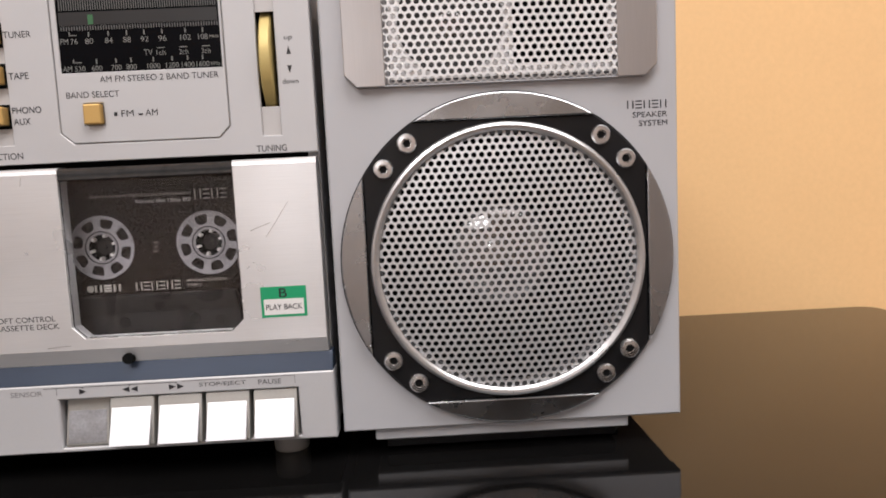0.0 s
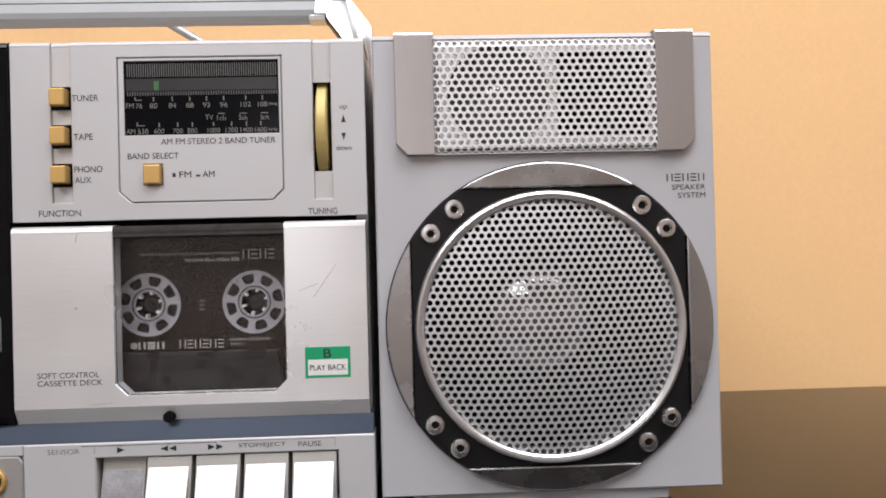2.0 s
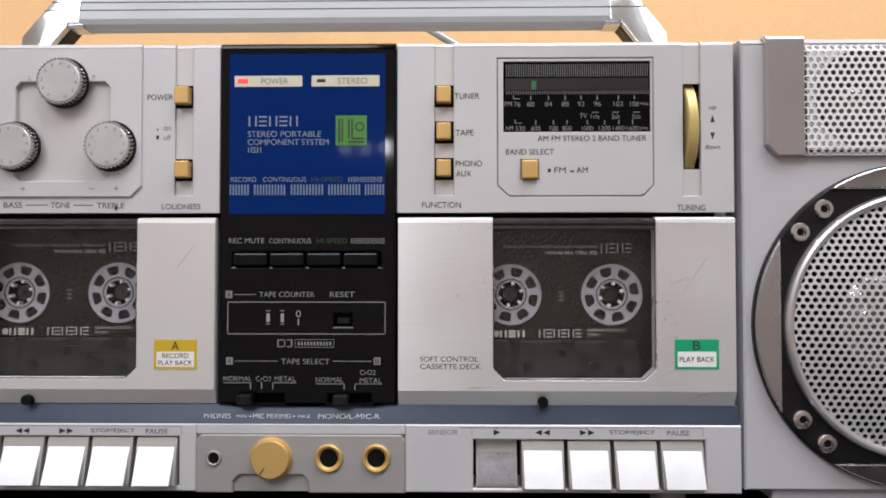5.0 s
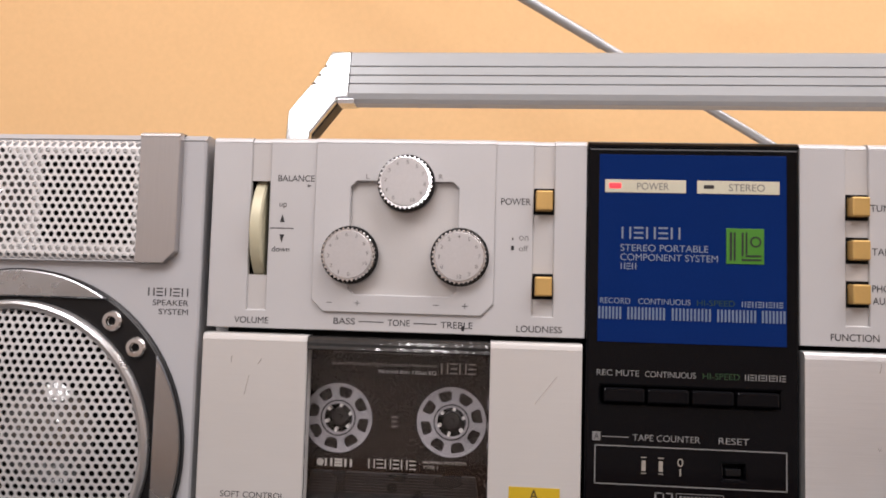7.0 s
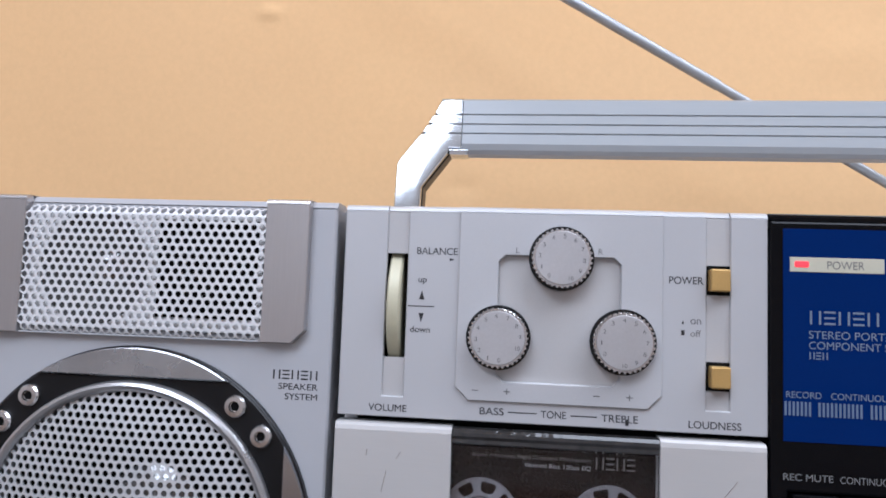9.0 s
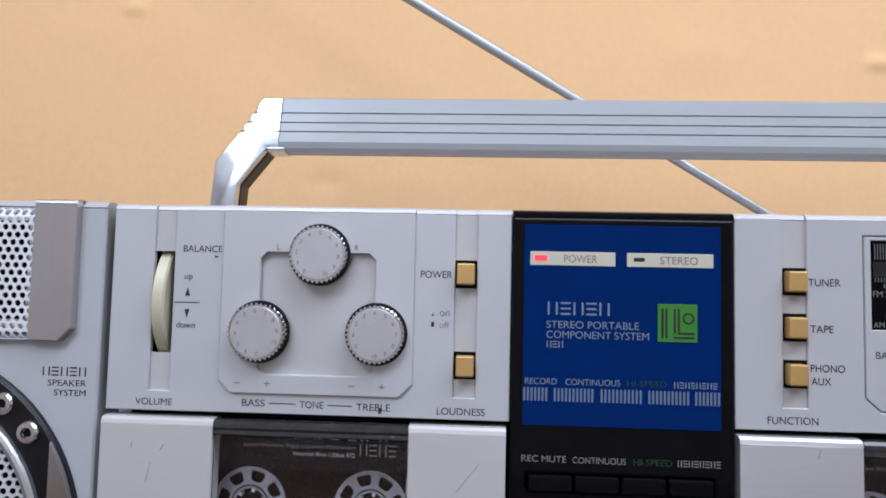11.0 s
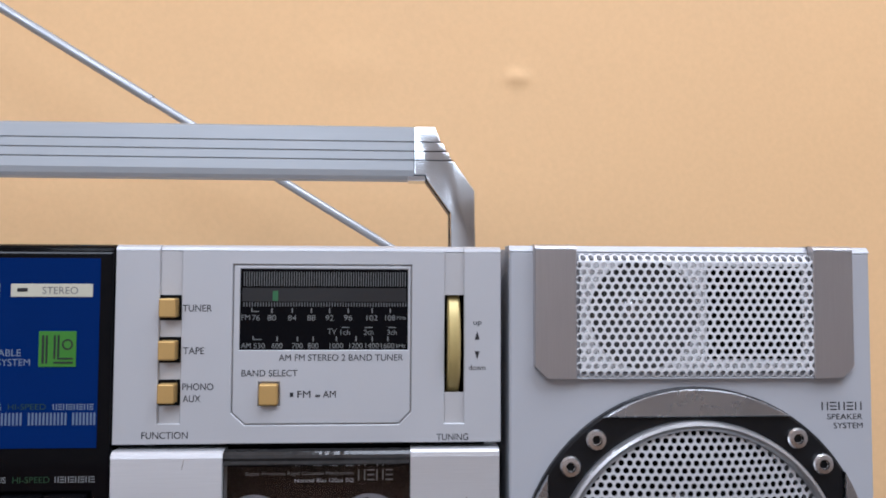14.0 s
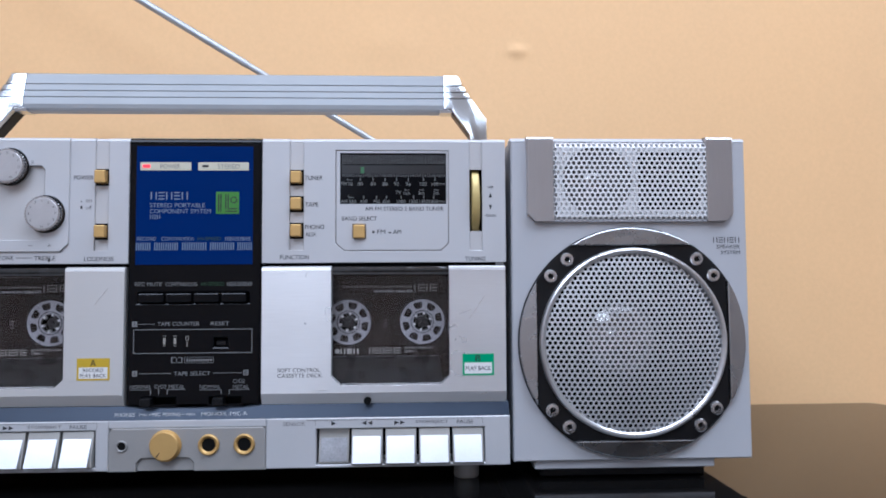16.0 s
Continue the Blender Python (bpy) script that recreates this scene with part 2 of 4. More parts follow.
def profile_x(points, x0, x1, bevel=0.0):
    """A bar along x with the section (y, z)."""
    bm = bmesh.new()
    vs = [bm.verts.new((x0 * MM, y * MM, z * MM)) for y, z in points]
    bm.faces.new(vs)
    for g in bmesh.ops.extrude_face_region(bm, geom=bm.faces[:])["geom"]:
        if isinstance(g, bmesh.types.BMVert):
            g.co.x = x1 * MM
    bmesh.ops.recalc_face_normals(bm, faces=bm.faces[:])
    if bevel:
        sharp = [e for e in bm.edges if e.calc_face_angle(0) > 0.35]
        bmesh.ops.bevel(bm, geom=sharp, offset=bevel * MM, segments=2, affect="EDGES", profile=0.5)
    return bm


def rect(x0, x1, z0, z1):
    return [(x0, z0), (x1, z0), (x1, z1), (x0, z1)]


def disc(cx, cz, r, n=40, a0=0.0):
    return [(cx + r * math.cos(a0 + math.tau * i / n), cz + r * math.sin(a0 + math.tau * i / n)) for i in range(n)]


def lathe(cx, cz, section, n=48):
    """A turned piece about an axis along y; section: (radius, y)."""
    bm = bmesh.new()
    rings = []
    for r, y in section:
        if r < 1e-6:
            rings.append([bm.verts.new((cx * MM, y * MM, cz * MM))])
        else:
            rings.append([bm.verts.new(((cx + r * math.cos(math.tau * i / n)) * MM, y * MM, (cz + r * math.sin(math.tau * i / n)) * MM)) for i in range(n)])
    for a, b in zip(rings, rings[1:]):
        for i in range(n):
            j = (i + 1) % n
            if len(a) == 1:
                bm.faces.new((a[0], b[i], b[j]))
            elif len(b) == 1:
                bm.faces.new((a[i], b[0], a[j]))
            else:
                bm.faces.new((a[i], b[i], b[j], a[j]))
    bmesh.ops.recalc_face_normals(bm, faces=bm.faces[:])
    return bm


def join(*bms):
    out = bmesh.new()
    for b in bms:
        me = bpy.data.meshes.new("join")
        b.to_mesh(me)
        out.from_mesh(me)
        bpy.data.meshes.remove(me)
        b.free()
    return out


def smooth(me, angle=0.3):
    me.shade_smooth()
    me.set_sharp_from_angle(angle=angle)


def part(name, bm, material, parent, label="", soft=True):
    me = bpy.data.meshes.new(name)
    bm.to_mesh(me)
    bm.free()
    me.materials.append(material)
    if soft:
        smooth(me)
    ob = new(name, me)
    ob.parent = parent
    return tagged(ob, label)


def thing(name, label, category, at, group="", kind=""):
    ob = new(name)
    ob.empty_display_size = 0.02
    ob.location = Vector(at) * MM
    return tagged(ob, label, category, group, kind)


def bolder(me, d):
    """Thicken flat letters by moving their outlines outwards."""
    bm = bmesh.new()
    bm.from_mesh(me)
    push = {}
    for e in bm.edges:
        if len(e.link_faces) == 1:
            way = e.verts[1].co - e.verts[0].co
            side = Vector((way.z, 0, -way.x))
            if side.length > 0:
                side.normalize()
                if side.dot(e.link_faces[0].calc_center_median() - e.verts[0].co) > 0:
                    side = -side
                for v in e.verts:
                    push[v] = push.get(v, Vector()) + side
    for v, p in push.items():
        if p.length > 0.05:
            v.co += p.normalized() * d
    bm.to_mesh(me)
    bm.free()


def letters(text, x0, x1, z, h, y, material, parent, name="printed_word"):
    """Printed letters that fill x0 to x1 and are h high about z, on a face at y."""
    cu = bpy.data.curves.new("word", "FONT")
    cu.body = text
    tmp = bpy.data.objects.new("word", cu)
    me = bpy.data.meshes.new_from_object(tmp)
    bpy.data.objects.remove(tmp)
    bpy.data.curves.remove(cu)
    xs, zs = [v.co.x for v in me.vertices], [v.co.y for v in me.vertices]
    ax, az, sx, sz = min(xs), min(zs), max(xs) - min(xs), max(zs) - min(zs)
    for v in me.vertices:
        v.co = Vector((x0 + (v.co.x - ax) / sx * (x1 - x0), y - 0.06, z - h / 2 + (v.co.y - az) / sz * h)) * MM
    if material in (DARK_INK, MID_INK, DOOR_INK):
        bolder(me, 0.010 * h * MM)
    me.materials.append(material)
    ob = new(name, me)
    ob.parent = parent
    return ob


def rects(list_of_rects, y, material, parent, name, thick=0.12, shaped=None):
    """Printed marks, one object each: (x0, x1, z0, z1)."""
    for a, b, c, d in list_of_rects:
        bm = box(a, b, y - thick, y + 0.05, c, d)
        part(name, shaped(bm) if shaped else bm, material, parent, soft=False)


def word_bars(x0, x1, z, h, n, y, material, parent, name="printed_bar"):
    """Writing shown as n plain blocks."""
    w = (x1 - x0) / n
    for i in range(n):
        rects([(x0 + i * w + 0.16 * w, x0 + i * w + 0.74 * w, z - h / 2, z + h / 2)], y, material, parent, name)


def open_bars(x0, x1, z, h, n, stroke, y, material, parent, name="printed_bar"):
    """A brand word shown as n plain blocks of thin strokes: upright pairs and stacks by turns."""
    w = (x1 - x0) / n
    for i in range(n):
        a, b = x0 + i * w + 0.08 * w, x0 + i * w + 0.86 * w
        if i % 2:
            marks = [(a, b, z + k * (h - stroke) / 2 - stroke / 2, z + k * (h - stroke) / 2 + stroke / 2) for k in (-1, 0, 1)]
        else:
            marks = [(a, a + stroke, z - h / 2, z + h / 2), (b - stroke, b, z - h / 2, z + h / 2)]
        rects(marks, y, material, parent, name, 0.06)


def arrow(x, z, s, way, y, material, parent, fat=0.6):
    if way in "ud":
        k = 1 if way == "u" else -1
        pts = [(x - s * 0.6, z - k * s), (x + s * 0.6, z - k * s), (x, z + k * s)]
    else:
        k = 1 if way == "r" else -1
        pts = [(x - k * s, z - s * fat), (x + k * s, z), (x - k * s, z + s * fat)]
    return part("arrow_mark", plate(pts, [], y - 0.1, y + 0.05), material, parent, soft=False)


def perforated(inside, pitch, hole, shape, depth, nside=8):
    """A sheet of hexagonal cells with round holes; shape(x, z) gives its y, inside(x, z) its outline."""
    verts, faces, index = [], [], {}

    def vert(x, z, dy):
        key = (round(x, 3), round(z, 3), dy)
        if key not in index:
            index[key] = len(verts)
            verts.append((x * MM, (shape(x, z) + dy) * MM, z * MM))
        return index[key]

    row = pitch * math.sqrt(3) / 2
    big = pitch / math.sqrt(3)
    for j in range(-40, 41):
        for i in range(-40, 41):
            cx, cz = (i + 0.5 * (j % 2)) * pitch, j * row
            if not inside(cx, cz):
                continue
            outer, inner, back = [], [], []
            for k in range(12):
                a = math.tau * k / 12 + math.pi / 6
                r = big if k % 2 == 0 else pitch / 2
                outer.append(vert(cx + r * math.cos(a), cz + r * math.sin(a), 0))
                hx, hz = cx + hole / 2 * math.cos(a), cz + hole / 2 * math.sin(a)
                inner.append(vert(hx, hz, 0))
                back.append(vert(hx, hz, depth))
            for k in range(12):
                m = (k + 1) % 12
                faces.append((outer[k], inner[k], inner[m], outer[m]))
                faces.append((inner[k], back[k], back[m], inner[m]))
    me = bpy.data.meshes.new("perforated")
    me.from_pydata(verts, [], faces)
    bm = bmesh.new()
    bm.from_mesh(me)
    bpy.data.meshes.remove(me)
    bmesh.ops.recalc_face_normals(bm, faces=bm.faces[:])
    if sum(f.normal.y * f.calc_area() for f in bm.faces) > 0:
        bmesh.ops.reverse_faces(bm, faces=bm.faces[:])
    return bm

# ---- the room ----
WALL_Y = 0.240


def slab(name, x0, x1, y0, y1, z0, z1, material, label):
    bm = bmesh.new()
    bmesh.ops.create_cube(bm, size=1)
    for v in bm.verts:
        v.co = Vector(((x0 + x1) / 2 + v.co.x * (x1 - x0), (y0 + y1) / 2 + v.co.y * (y1 - y0), (z0 + z1) / 2 + v.co.z * (z1 - z0)))
    return tagged(part(name, bm, material, None, label, soft=False), category=name.split("_")[0], kind="structure")


def papered_wall():
    """The apricot wall: gently uneven, with a few small dents and nubs."""
    bm = bmesh.new()
    nx, nz, x0, x1, z0, z1 = 560, 240, -0.8, 0.95, -0.1, 0.65
    dents = [(0.2195, 0.329, 0.0045, 0.0022), (-0.300, 0.368, 0.0045, 0.0018), (0.175, 0.395, 0.004, 0.0014), (-0.155, 0.242, 0.006, -0.0010), (0.10, 0.335, 0.015, 0.0008), (0.30, 0.42, 0.02, 0.0006)]
    grid = []
    for j in range(nz + 1):
        row = []
        for i in range(nx + 1):
            x, z = x0 + (x1 - x0) * i / nx, z0 + (z1 - z0) * j / nz
            y = 0.0022 * noise.noise((x * 3.1, z * 2.2, 0.3)) + 0.0009 * noise.noise((x * 9, z * 6, 4.1))
            for a, b, r, d in dents:
                y -= d * math.exp(-(((x - a) / (1.8 * r)) ** 2 + ((z - b) / r) ** 2))
            row.append(bm.verts.new((x, WALL_Y + y, z)))
        grid.append(row)
    for j in range(nz):
        for i in range(nx):
            bm.faces.new((grid[j][i], grid[j][i + 1], grid[j + 1][i + 1], grid[j + 1][i]))
    return bm


wall = part("wall_back", papered_wall(), WALL_ORANGE, None, "apricot painted wall with small dents behind the table")
smooth(wall.data, 3.0)
tagged(wall, category="wall", kind="structure")
slab("wall_back_rest", -2.2, 2.2, WALL_Y + 0.012, WALL_Y + 0.12, -0.72, CEILING, WALL_ORANGE, "apricot painted wall")
slab("wall_front", -2.2, 2.2, -3.3, -3.2, -0.72, CEILING, ROOM_WALL, "plain pale wall")
slab("wall_left", -2.3, -2.2, -3.3, WALL_Y + 0.12, -0.72, CEILING, ROOM_WALL, "plain pale wall")
slab("wall_right", 2.2, 2.3, -3.3, WALL_Y + 0.12, -0.72, CEILING, ROOM_WALL, "plain pale wall")
slab("floor", -2.3, 2.3, -3.3, WALL_Y + 0.12, -0.8, -0.72, FLOOR_WOOD, "brown wooden floor")
slab("ceiling", -2.3, 2.3, -3.3, WALL_Y + 0.12, CEILING, CEILING + 0.1, CEIL_PAINT, "plain white ceiling")

# the table: black lacquer, its back edge against the wall, one rounded corner in view
TX0, TX1, TY0, TY1 = -560, 550, -230, 236
table = thing("table", "black high-gloss lacquered table against the wall", "table", (0, 0, -720))
r = 14
top = [(TX0, TY0), (TX1 - r, TY0), (TX1, TY0 + r), (TX1, TY1 - r)]
top += [(TX1 - r + r * math.cos(a), TY1 - r + r * math.sin(a)) for a in (math.pi * k / 16 for k in range(1, 9))] + [(TX0, TY1)]
bm = bmesh.new()
bm.faces.new([bm.verts.new((x * MM, y * MM, 0.720)) for x, y in top])
for g in bmesh.ops.extrude_face_region(bm, geom=bm.faces[:])["geom"]:
    if isinstance(g, bmesh.types.BMVert):
        g.co.z = 0.690
bmesh.ops.recalc_face_normals(bm, faces=bm.faces[:])
bmesh.ops.bevel(bm, geom=[e for e in bm.edges if abs(e.verts[0].co.z - 0.72) < 1e-6 and abs(e.verts[1].co.z - 0.72) < 1e-6], offset=0.0015, segments=2, affect="EDGES")
part("tabletop", bm, TABLE_BLACK, table)
for x in (TX0 + 40, TX1 - 40):
    for y in (TY0 + 40, TY1 - 40):
        part("leg", box(x - 22, x + 22, y - 22, y + 22, 0, 690, 2), TABLE_BLACK, table)

# lamps whose light falls on the set
for x, y, sx, sy in [(1000 * p[0], 1000 * p[1], 1000 * p[2], 1000 * p[3]) for p in PANELS]:
    lamp = thing("ceiling_lamp", "flat white ceiling panel lamp in a thin frame", "lamp", (x, y, CEILING * 1000), "ceiling panels")
    fr = join(*[box(a, b, c, d, -28, 0, 1) for a, b, c, d in ((-sx / 2 - 30, -sx / 2, -sy / 2 - 30, sy / 2 + 30), (sx / 2, sx / 2 + 30, -sy / 2 - 30, sy / 2 + 30),
                                                            (-sx / 2, sx / 2, -sy / 2 - 30, -sy / 2), (-sx / 2, sx / 2, sy / 2, sy / 2 + 30))])
    part("frame", fr, CEIL_PAINT, lamp)
rail = thing("spot_rail", "small wall rail with three lamp heads", "lamp", (-335, -3200, 620))
part("rail", box(-160, 160, 0, 14, -10, 10, 2), BLACK, rail)
for i in range(3):
    part("arm", box(-85 + 85 * i - 5, -85 + 85 * i + 5, 12, 445, -5, 5, 1), BLACK, rail)
    part("lamp_head", plate(disc(-85 + 85 * i, 0, 38), [], 440, 470, 2), BLACK, rail)

# ---- loudspeakers ----
def loudspeaker(at):
    s = thing("loudspeaker", "silver box loudspeaker with round perforated woofer grille on the table", "loudspeaker", at, "pair of loudspeakers")
    y0, zt, zb = 0, 195.5, 12.2
    hw = 68.2
    cz = 78.6
    # cabinet with real openings for the drivers
    ridge = [(-hw, zb), (hw, zb), (hw, zt - 2.2), (-hw, zt - 2.2)]
    part("front_baffle", plate(ridge, [disc(0, cz, 49.5, 48), rect(-42, 43, 149.5, 190)], y0, 10, 0.7), CABINET, s, "grey-silver painted front baffle")
    part("top_edge", profile_x([(0.0, zt - 2.19), (1.5, zt - 0.2), (2.4, zt), (12, zt), (12, zt - 2.19)], -hw, hw), CABINET, s)
    part("cabinet_shell", plate(rect(-hw + 0.5, hw - 0.5, zb + 0.4, zt - 0.7), [rect(-hw + 4, hw - 4, zb + 4, zt - 4)], 10.02, 160), CABINET, s)
    part("back_panel", box(-hw + 0.5, hw - 0.5, 160.02, 164, zb + 0.4, zt - 0.7, 0.8), BLACK, s)
    part("plinth", box(-56, 47.5, 3, 152, 7.0, zb + 0.2, 0.5), CABINET, s, "recessed grey plinth")
    # unseen black block added to darken the gap between plinth and table
    part("gap_shade_block", box(-52, 44, 9, 149, 1.6, 7.1, 0.4), BLACK, s, "black block added for the shaded gap under the plinth")
    for fx in (-40, 38):
        for fy in (26, 134):
            part("foot", box(fx - 9, fx + 9, fy - 9, fy + 9, 0, 2.2, 0.5), RUBBER, s, "low black rubber foot")
    # tweeter bay: pale board with a round and a square opening
    tw = part("tweeter_board", plate(rect(-42, 43, 149.5, 190), [disc(-18.5, 170.5, 20.2, 36), rect(5.0, 41.5, 154, 188)], -1.0, -0.3), BOARD, s)
    part("tweeter_cone", lathe(-18.5, 170.5, [(20.1, -0.4), (17, 1.5), (10, 6), (7.5, 6.2)], 36), CONE, tw, "grey tweeter cone")
    part("tweeter_dome", lathe(-18.5, 170.5, [(11.0 * math.sin(q * 0.08), 6.3 - 11.0 * (math.cos(q * 0.08) - math.cos(0.8))) for q in range(10, -1, -1)], 28), DUST_CAP, tw, "small silver tweeter dome")
    # black sheet stands in for the shade behind the square opening
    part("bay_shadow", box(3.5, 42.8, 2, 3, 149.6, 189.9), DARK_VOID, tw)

    def bulge(x, z):
        top = max(0.0, z - 189.5)
        low = max(0.0, 149.5 - z)
        return -3.0 + 0.45 * top ** 1.6 + 0.3 * low ** 1.5

    g = perforated(lambda x, z: -44.8 < x < 44.6 and -22.5 < z < 23.2, 3.02, 2.16, lambda x, z: bulge(x, z + 170.0), 0.5)
    bmesh.ops.translate(g, verts=g.verts[:], vec=(0.0008, 0, 0.170))
    tg = part("tweeter_grille", g, GRILLE, s, "perforated steel tweeter grille")
    part("grille_foot", box(-44.5, 45.5, -2.3, 0.2, 146.9, 147.5, 0.2), CABINET, tg)
    part("grille_roof", box(-44.5, 45.5, 1.9, 14, 192.9, 193.4, 0.1), GRILLE, tg)
    for k, (xi, xo) in ((-1, (-44.1, -59.4)), (1, (44.3, 59.5))):
        a, b = min(xi, xo), max(xi, xo)
        if k < 0:
            o = [(a + 4.5, 147), (b, 147), (b, 194.2), (a, 194.2), (a, 151.5)]
        else:
            o = [(a, 147), (b - 4.5, 147), (b, 151.5), (b, 194.2), (a, 194.2)]
        part("end_cap", join(plate(o, [], -3.4, 0.1, 0.3), profile_x([(-3.4, 194.2), (-3.0, 195.1), (-2.2, 195.6), (-1.4, 195.75), (40, 195.75), (40, 195.52), (0.05, 195.52), (0.05, 194.2)], a, b)), BRUSHED_CAP, s, "brushed aluminium end cap")
    # woofer surround
    R, c = 64.8, 54.8
    t = math.acos(c / R)
    corner = []
    for q in range(4):
        a0, a1 = q * math.pi / 2 + t, (q + 1) * math.pi / 2 - t
        corner += [(R * math.cos(a0 + (a1 - a0) * i / 10), cz + R * math.sin(a0 + (a1 - a0) * i / 10)) for i in range(11)]
    part("surround_rim", plate(disc(0, cz, R + 0.5, 72), [disc(0, cz, R - 0.6, 72)], -2.2, 0.1, 0.4), BLACK, s, "thin black rim")
    ring = part("woofer_surround", plate(corner, [disc(0, cz, 51, 64)], -2.6, 0.1, 0.5), BLACK, s, "black plastic woofer surround")
    for q in range(4):
        m = q * math.pi / 2
        seg = [(R * math.cos(m - t + 2 * t * i / 18), cz + R * math.sin(m - t + 2 * t * i / 18)) for i in range(19)]
        lean = plate(seg, [], -3.6, 0.1, 0.5, 2)
        for v in lean.verts:
            if v.co.y < -0.002:
                d = (v.co.x * math.cos(m) + (v.co.z - cz * MM) * math.sin(m)) / MM
                v.co.y -= 0.10 * (R - d) * MM * 1.2 - 0.0006
        part("chrome_segment", lean, SEGMENT_CHROME, ring, "satin chrome segment")
    for a, b in ((37.2, 46.8), (46.7, 37.4)):
        for sx in (-1, 1):
            for sz in (-1, 1):
                x, z = sx * a, cz + sz * b
                sc = part("screw", lathe(x, z, [(3.9, -2.5), (3.8, -3.6), (3.3, -4.3), (1.9, -4.4), (1.7, -3.6), (0, -3.4)], 20), SATIN_CHROME, ring, "bright socket screw")
                part("socket", plate(disc(x, z, 1.6, 6), [], -3.75, -3.3), DARK_VOID, sc)
    part("trim_ring", lathe(0, cz, [(53.6, -2.4), (53.5, -4.2), (53.0, -5.1), (52.0, -5.6), (51.0, -5.3), (50.2, -4.6), (49.9, -3.2), (49.6, 2)], 72), GRILLE_EDGE, s, "bright rolled trim ring")
    rad = 118.0
    dome = perforated(lambda x, z: x * x + z * z < 51.0 ** 2, 2.98, 2.16, lambda x, z: -3.2 - (math.sqrt(rad * rad - min(x * x + z * z, 2700)) - math.sqrt(rad * rad - 2600)) * 0.5, 0.6)
    bmesh.ops.translate(dome, verts=dome.verts[:], vec=(0, 0, cz * MM))
    part("woofer_grille", dome, WOOFER_STEEL, s, "domed perforated steel woofer grille")
    part("woofer_cone", lathe(0, cz, [(49.4, 5), (44, 8), (24, 16), (21, 15.5)], 48), DARK_VOID, s, "dark woofer cone")
    part("dust_cap", lathe(0, cz, [(38.0 * math.sin(q * 0.0375), 15.5 - 38.0 * (math.cos(q * 0.0375) - math.cos(0.6))) for q in range(16, -1, -1)], 40), DUST_CAP, s, "silver domed dust cap")
    open_bars(48.3, 64.4, 136.4, 3.1, 5, 0.5, y0, DARK_INK, s)
    letters("SPEAKER", 50.6, 64.2, 132.5, 2.1, y0, DARK_INK, s)
    letters("SYSTEM", 53.0, 64.2, 129.2, 2.1, y0, DARK_INK, s)
    return s


speaker = loudspeaker((245.4, 0, 0))
copy_thing(speaker, pose(-0.2454, 0, 0))

# ---- the radio cassette unit ----
unit = thing("radio_cassette_recorder", "silver twin-deck radio cassette recorder with raised handle, on the table", "radio", (0, 0, 0))
ZT, ZP, ZB = 194.9, 124.3, 11.4
part("case", plate(rect(-173.5, 173.5, ZB + 1, ZT - 0.7), [rect(-169, 169, ZB + 4, ZT - 4)], 8, 160), SILVER, unit, "silver case")
part("back_panel", box(-173.5, 173.5, 160.02, 164, ZB + 1, ZT - 0.7, 1), BLACK, unit)
part("inner_frame", join(box(-170, 170, 8.5, 12, ZP - 3, ZP + 1), box(-40, -33, 8.2, 20, 40, ZP), box(33, 40, 8.2, 20, 40, ZP), box(-168.9, 168.9, 27, 29, ZB + 4, ZP)), DARK_VOID, unit)


def upper_panel(x0, x1, strips, holes, front_holes, name):
    """The face with shallow full-height channels that hold the buttons and wheels."""
    out = [(x0, ZP), (x1, ZP), (x1, ZT - 2.0)]
    for a, b, low in sorted(strips, reverse=True):
        out += [(b, ZT - 2.0), (b, low), (a, low), (a, ZT - 2.0)]
    out += [(x0, ZT - 2.0)]
    p = part(name, plate(out, front_holes, 0, 1.0, 0.25), SILVER, unit, "satin silver control panel")
    part("channel_back", plate(rect(x0 + 0.2, x1 - 0.2, ZP + 0.3, ZT - 2.2), holes, 1.02, 1.9), SILVER_DEEP, p)
    return p


SLOT_V, SLOT_T = rect(-159.4, -152.2, 143.8, 178.6), rect(153.5, 160.6, 142.0, 177.2)
TONE_IN = [(-119.5, 137.6), (-84.5, 137.6), (-82.3, 139.8), (-82.3, 176.6), (-84.5, 178.8), (-119.5, 178.8), (-121.7, 176.6), (-121.7, 139.8)]
left = upper_panel(-174, -36.6, [(-159.4, -152.2, 131.0), (-55.4, -48.0, 131.5)], [SLOT_V], [TONE_IN], "control_panel")
TUN = [(82.4, 130.8), (137.2, 130.8), (141.6, 135.2), (141.6, 188.0), (77.6, 188.0), (77.6, 135.2)]
TUN_IN = [(82.6, 131.3), (137.0, 131.3), (141.1, 135.4), (141.1, 187.5), (78.1, 187.5), (78.1, 135.4)]
right = upper_panel(36.6, 174, [(52.0, 59.8, 131.5), (153.5, 160.6, 131.0)], [SLOT_T], [TUN], "control_panel")
# rounded upper lip, stepped as the faces below it are
LIP = [(-174, -159.4, 0), (-159.4, -152.2, 1.0), (-152.2, -135.0, 0), (-135.0, -69.0, -1.0), (-69.0, -55.4, 0), (-55.4, -48.0, 1.0), (-48.0, -36.6, 0),
       (36.6, 52.0, 0), (52.0, 59.8, 1.0), (59.8, 153.5, 0), (153.5, 160.6, 1.0), (160.6, 174, 0)]
for xa, xb, y0 in LIP:
    part("top_edge", profile_x([(y0, ZT - 1.98), (y0 + 0.4, ZT - 0.9), (y0 + 1.3, ZT - 0.25), (y0 + 2.6, ZT), (26, ZT), (26, ZT - 1.98)], xa + 0.04, xb - 0.04), SILVER, unit)

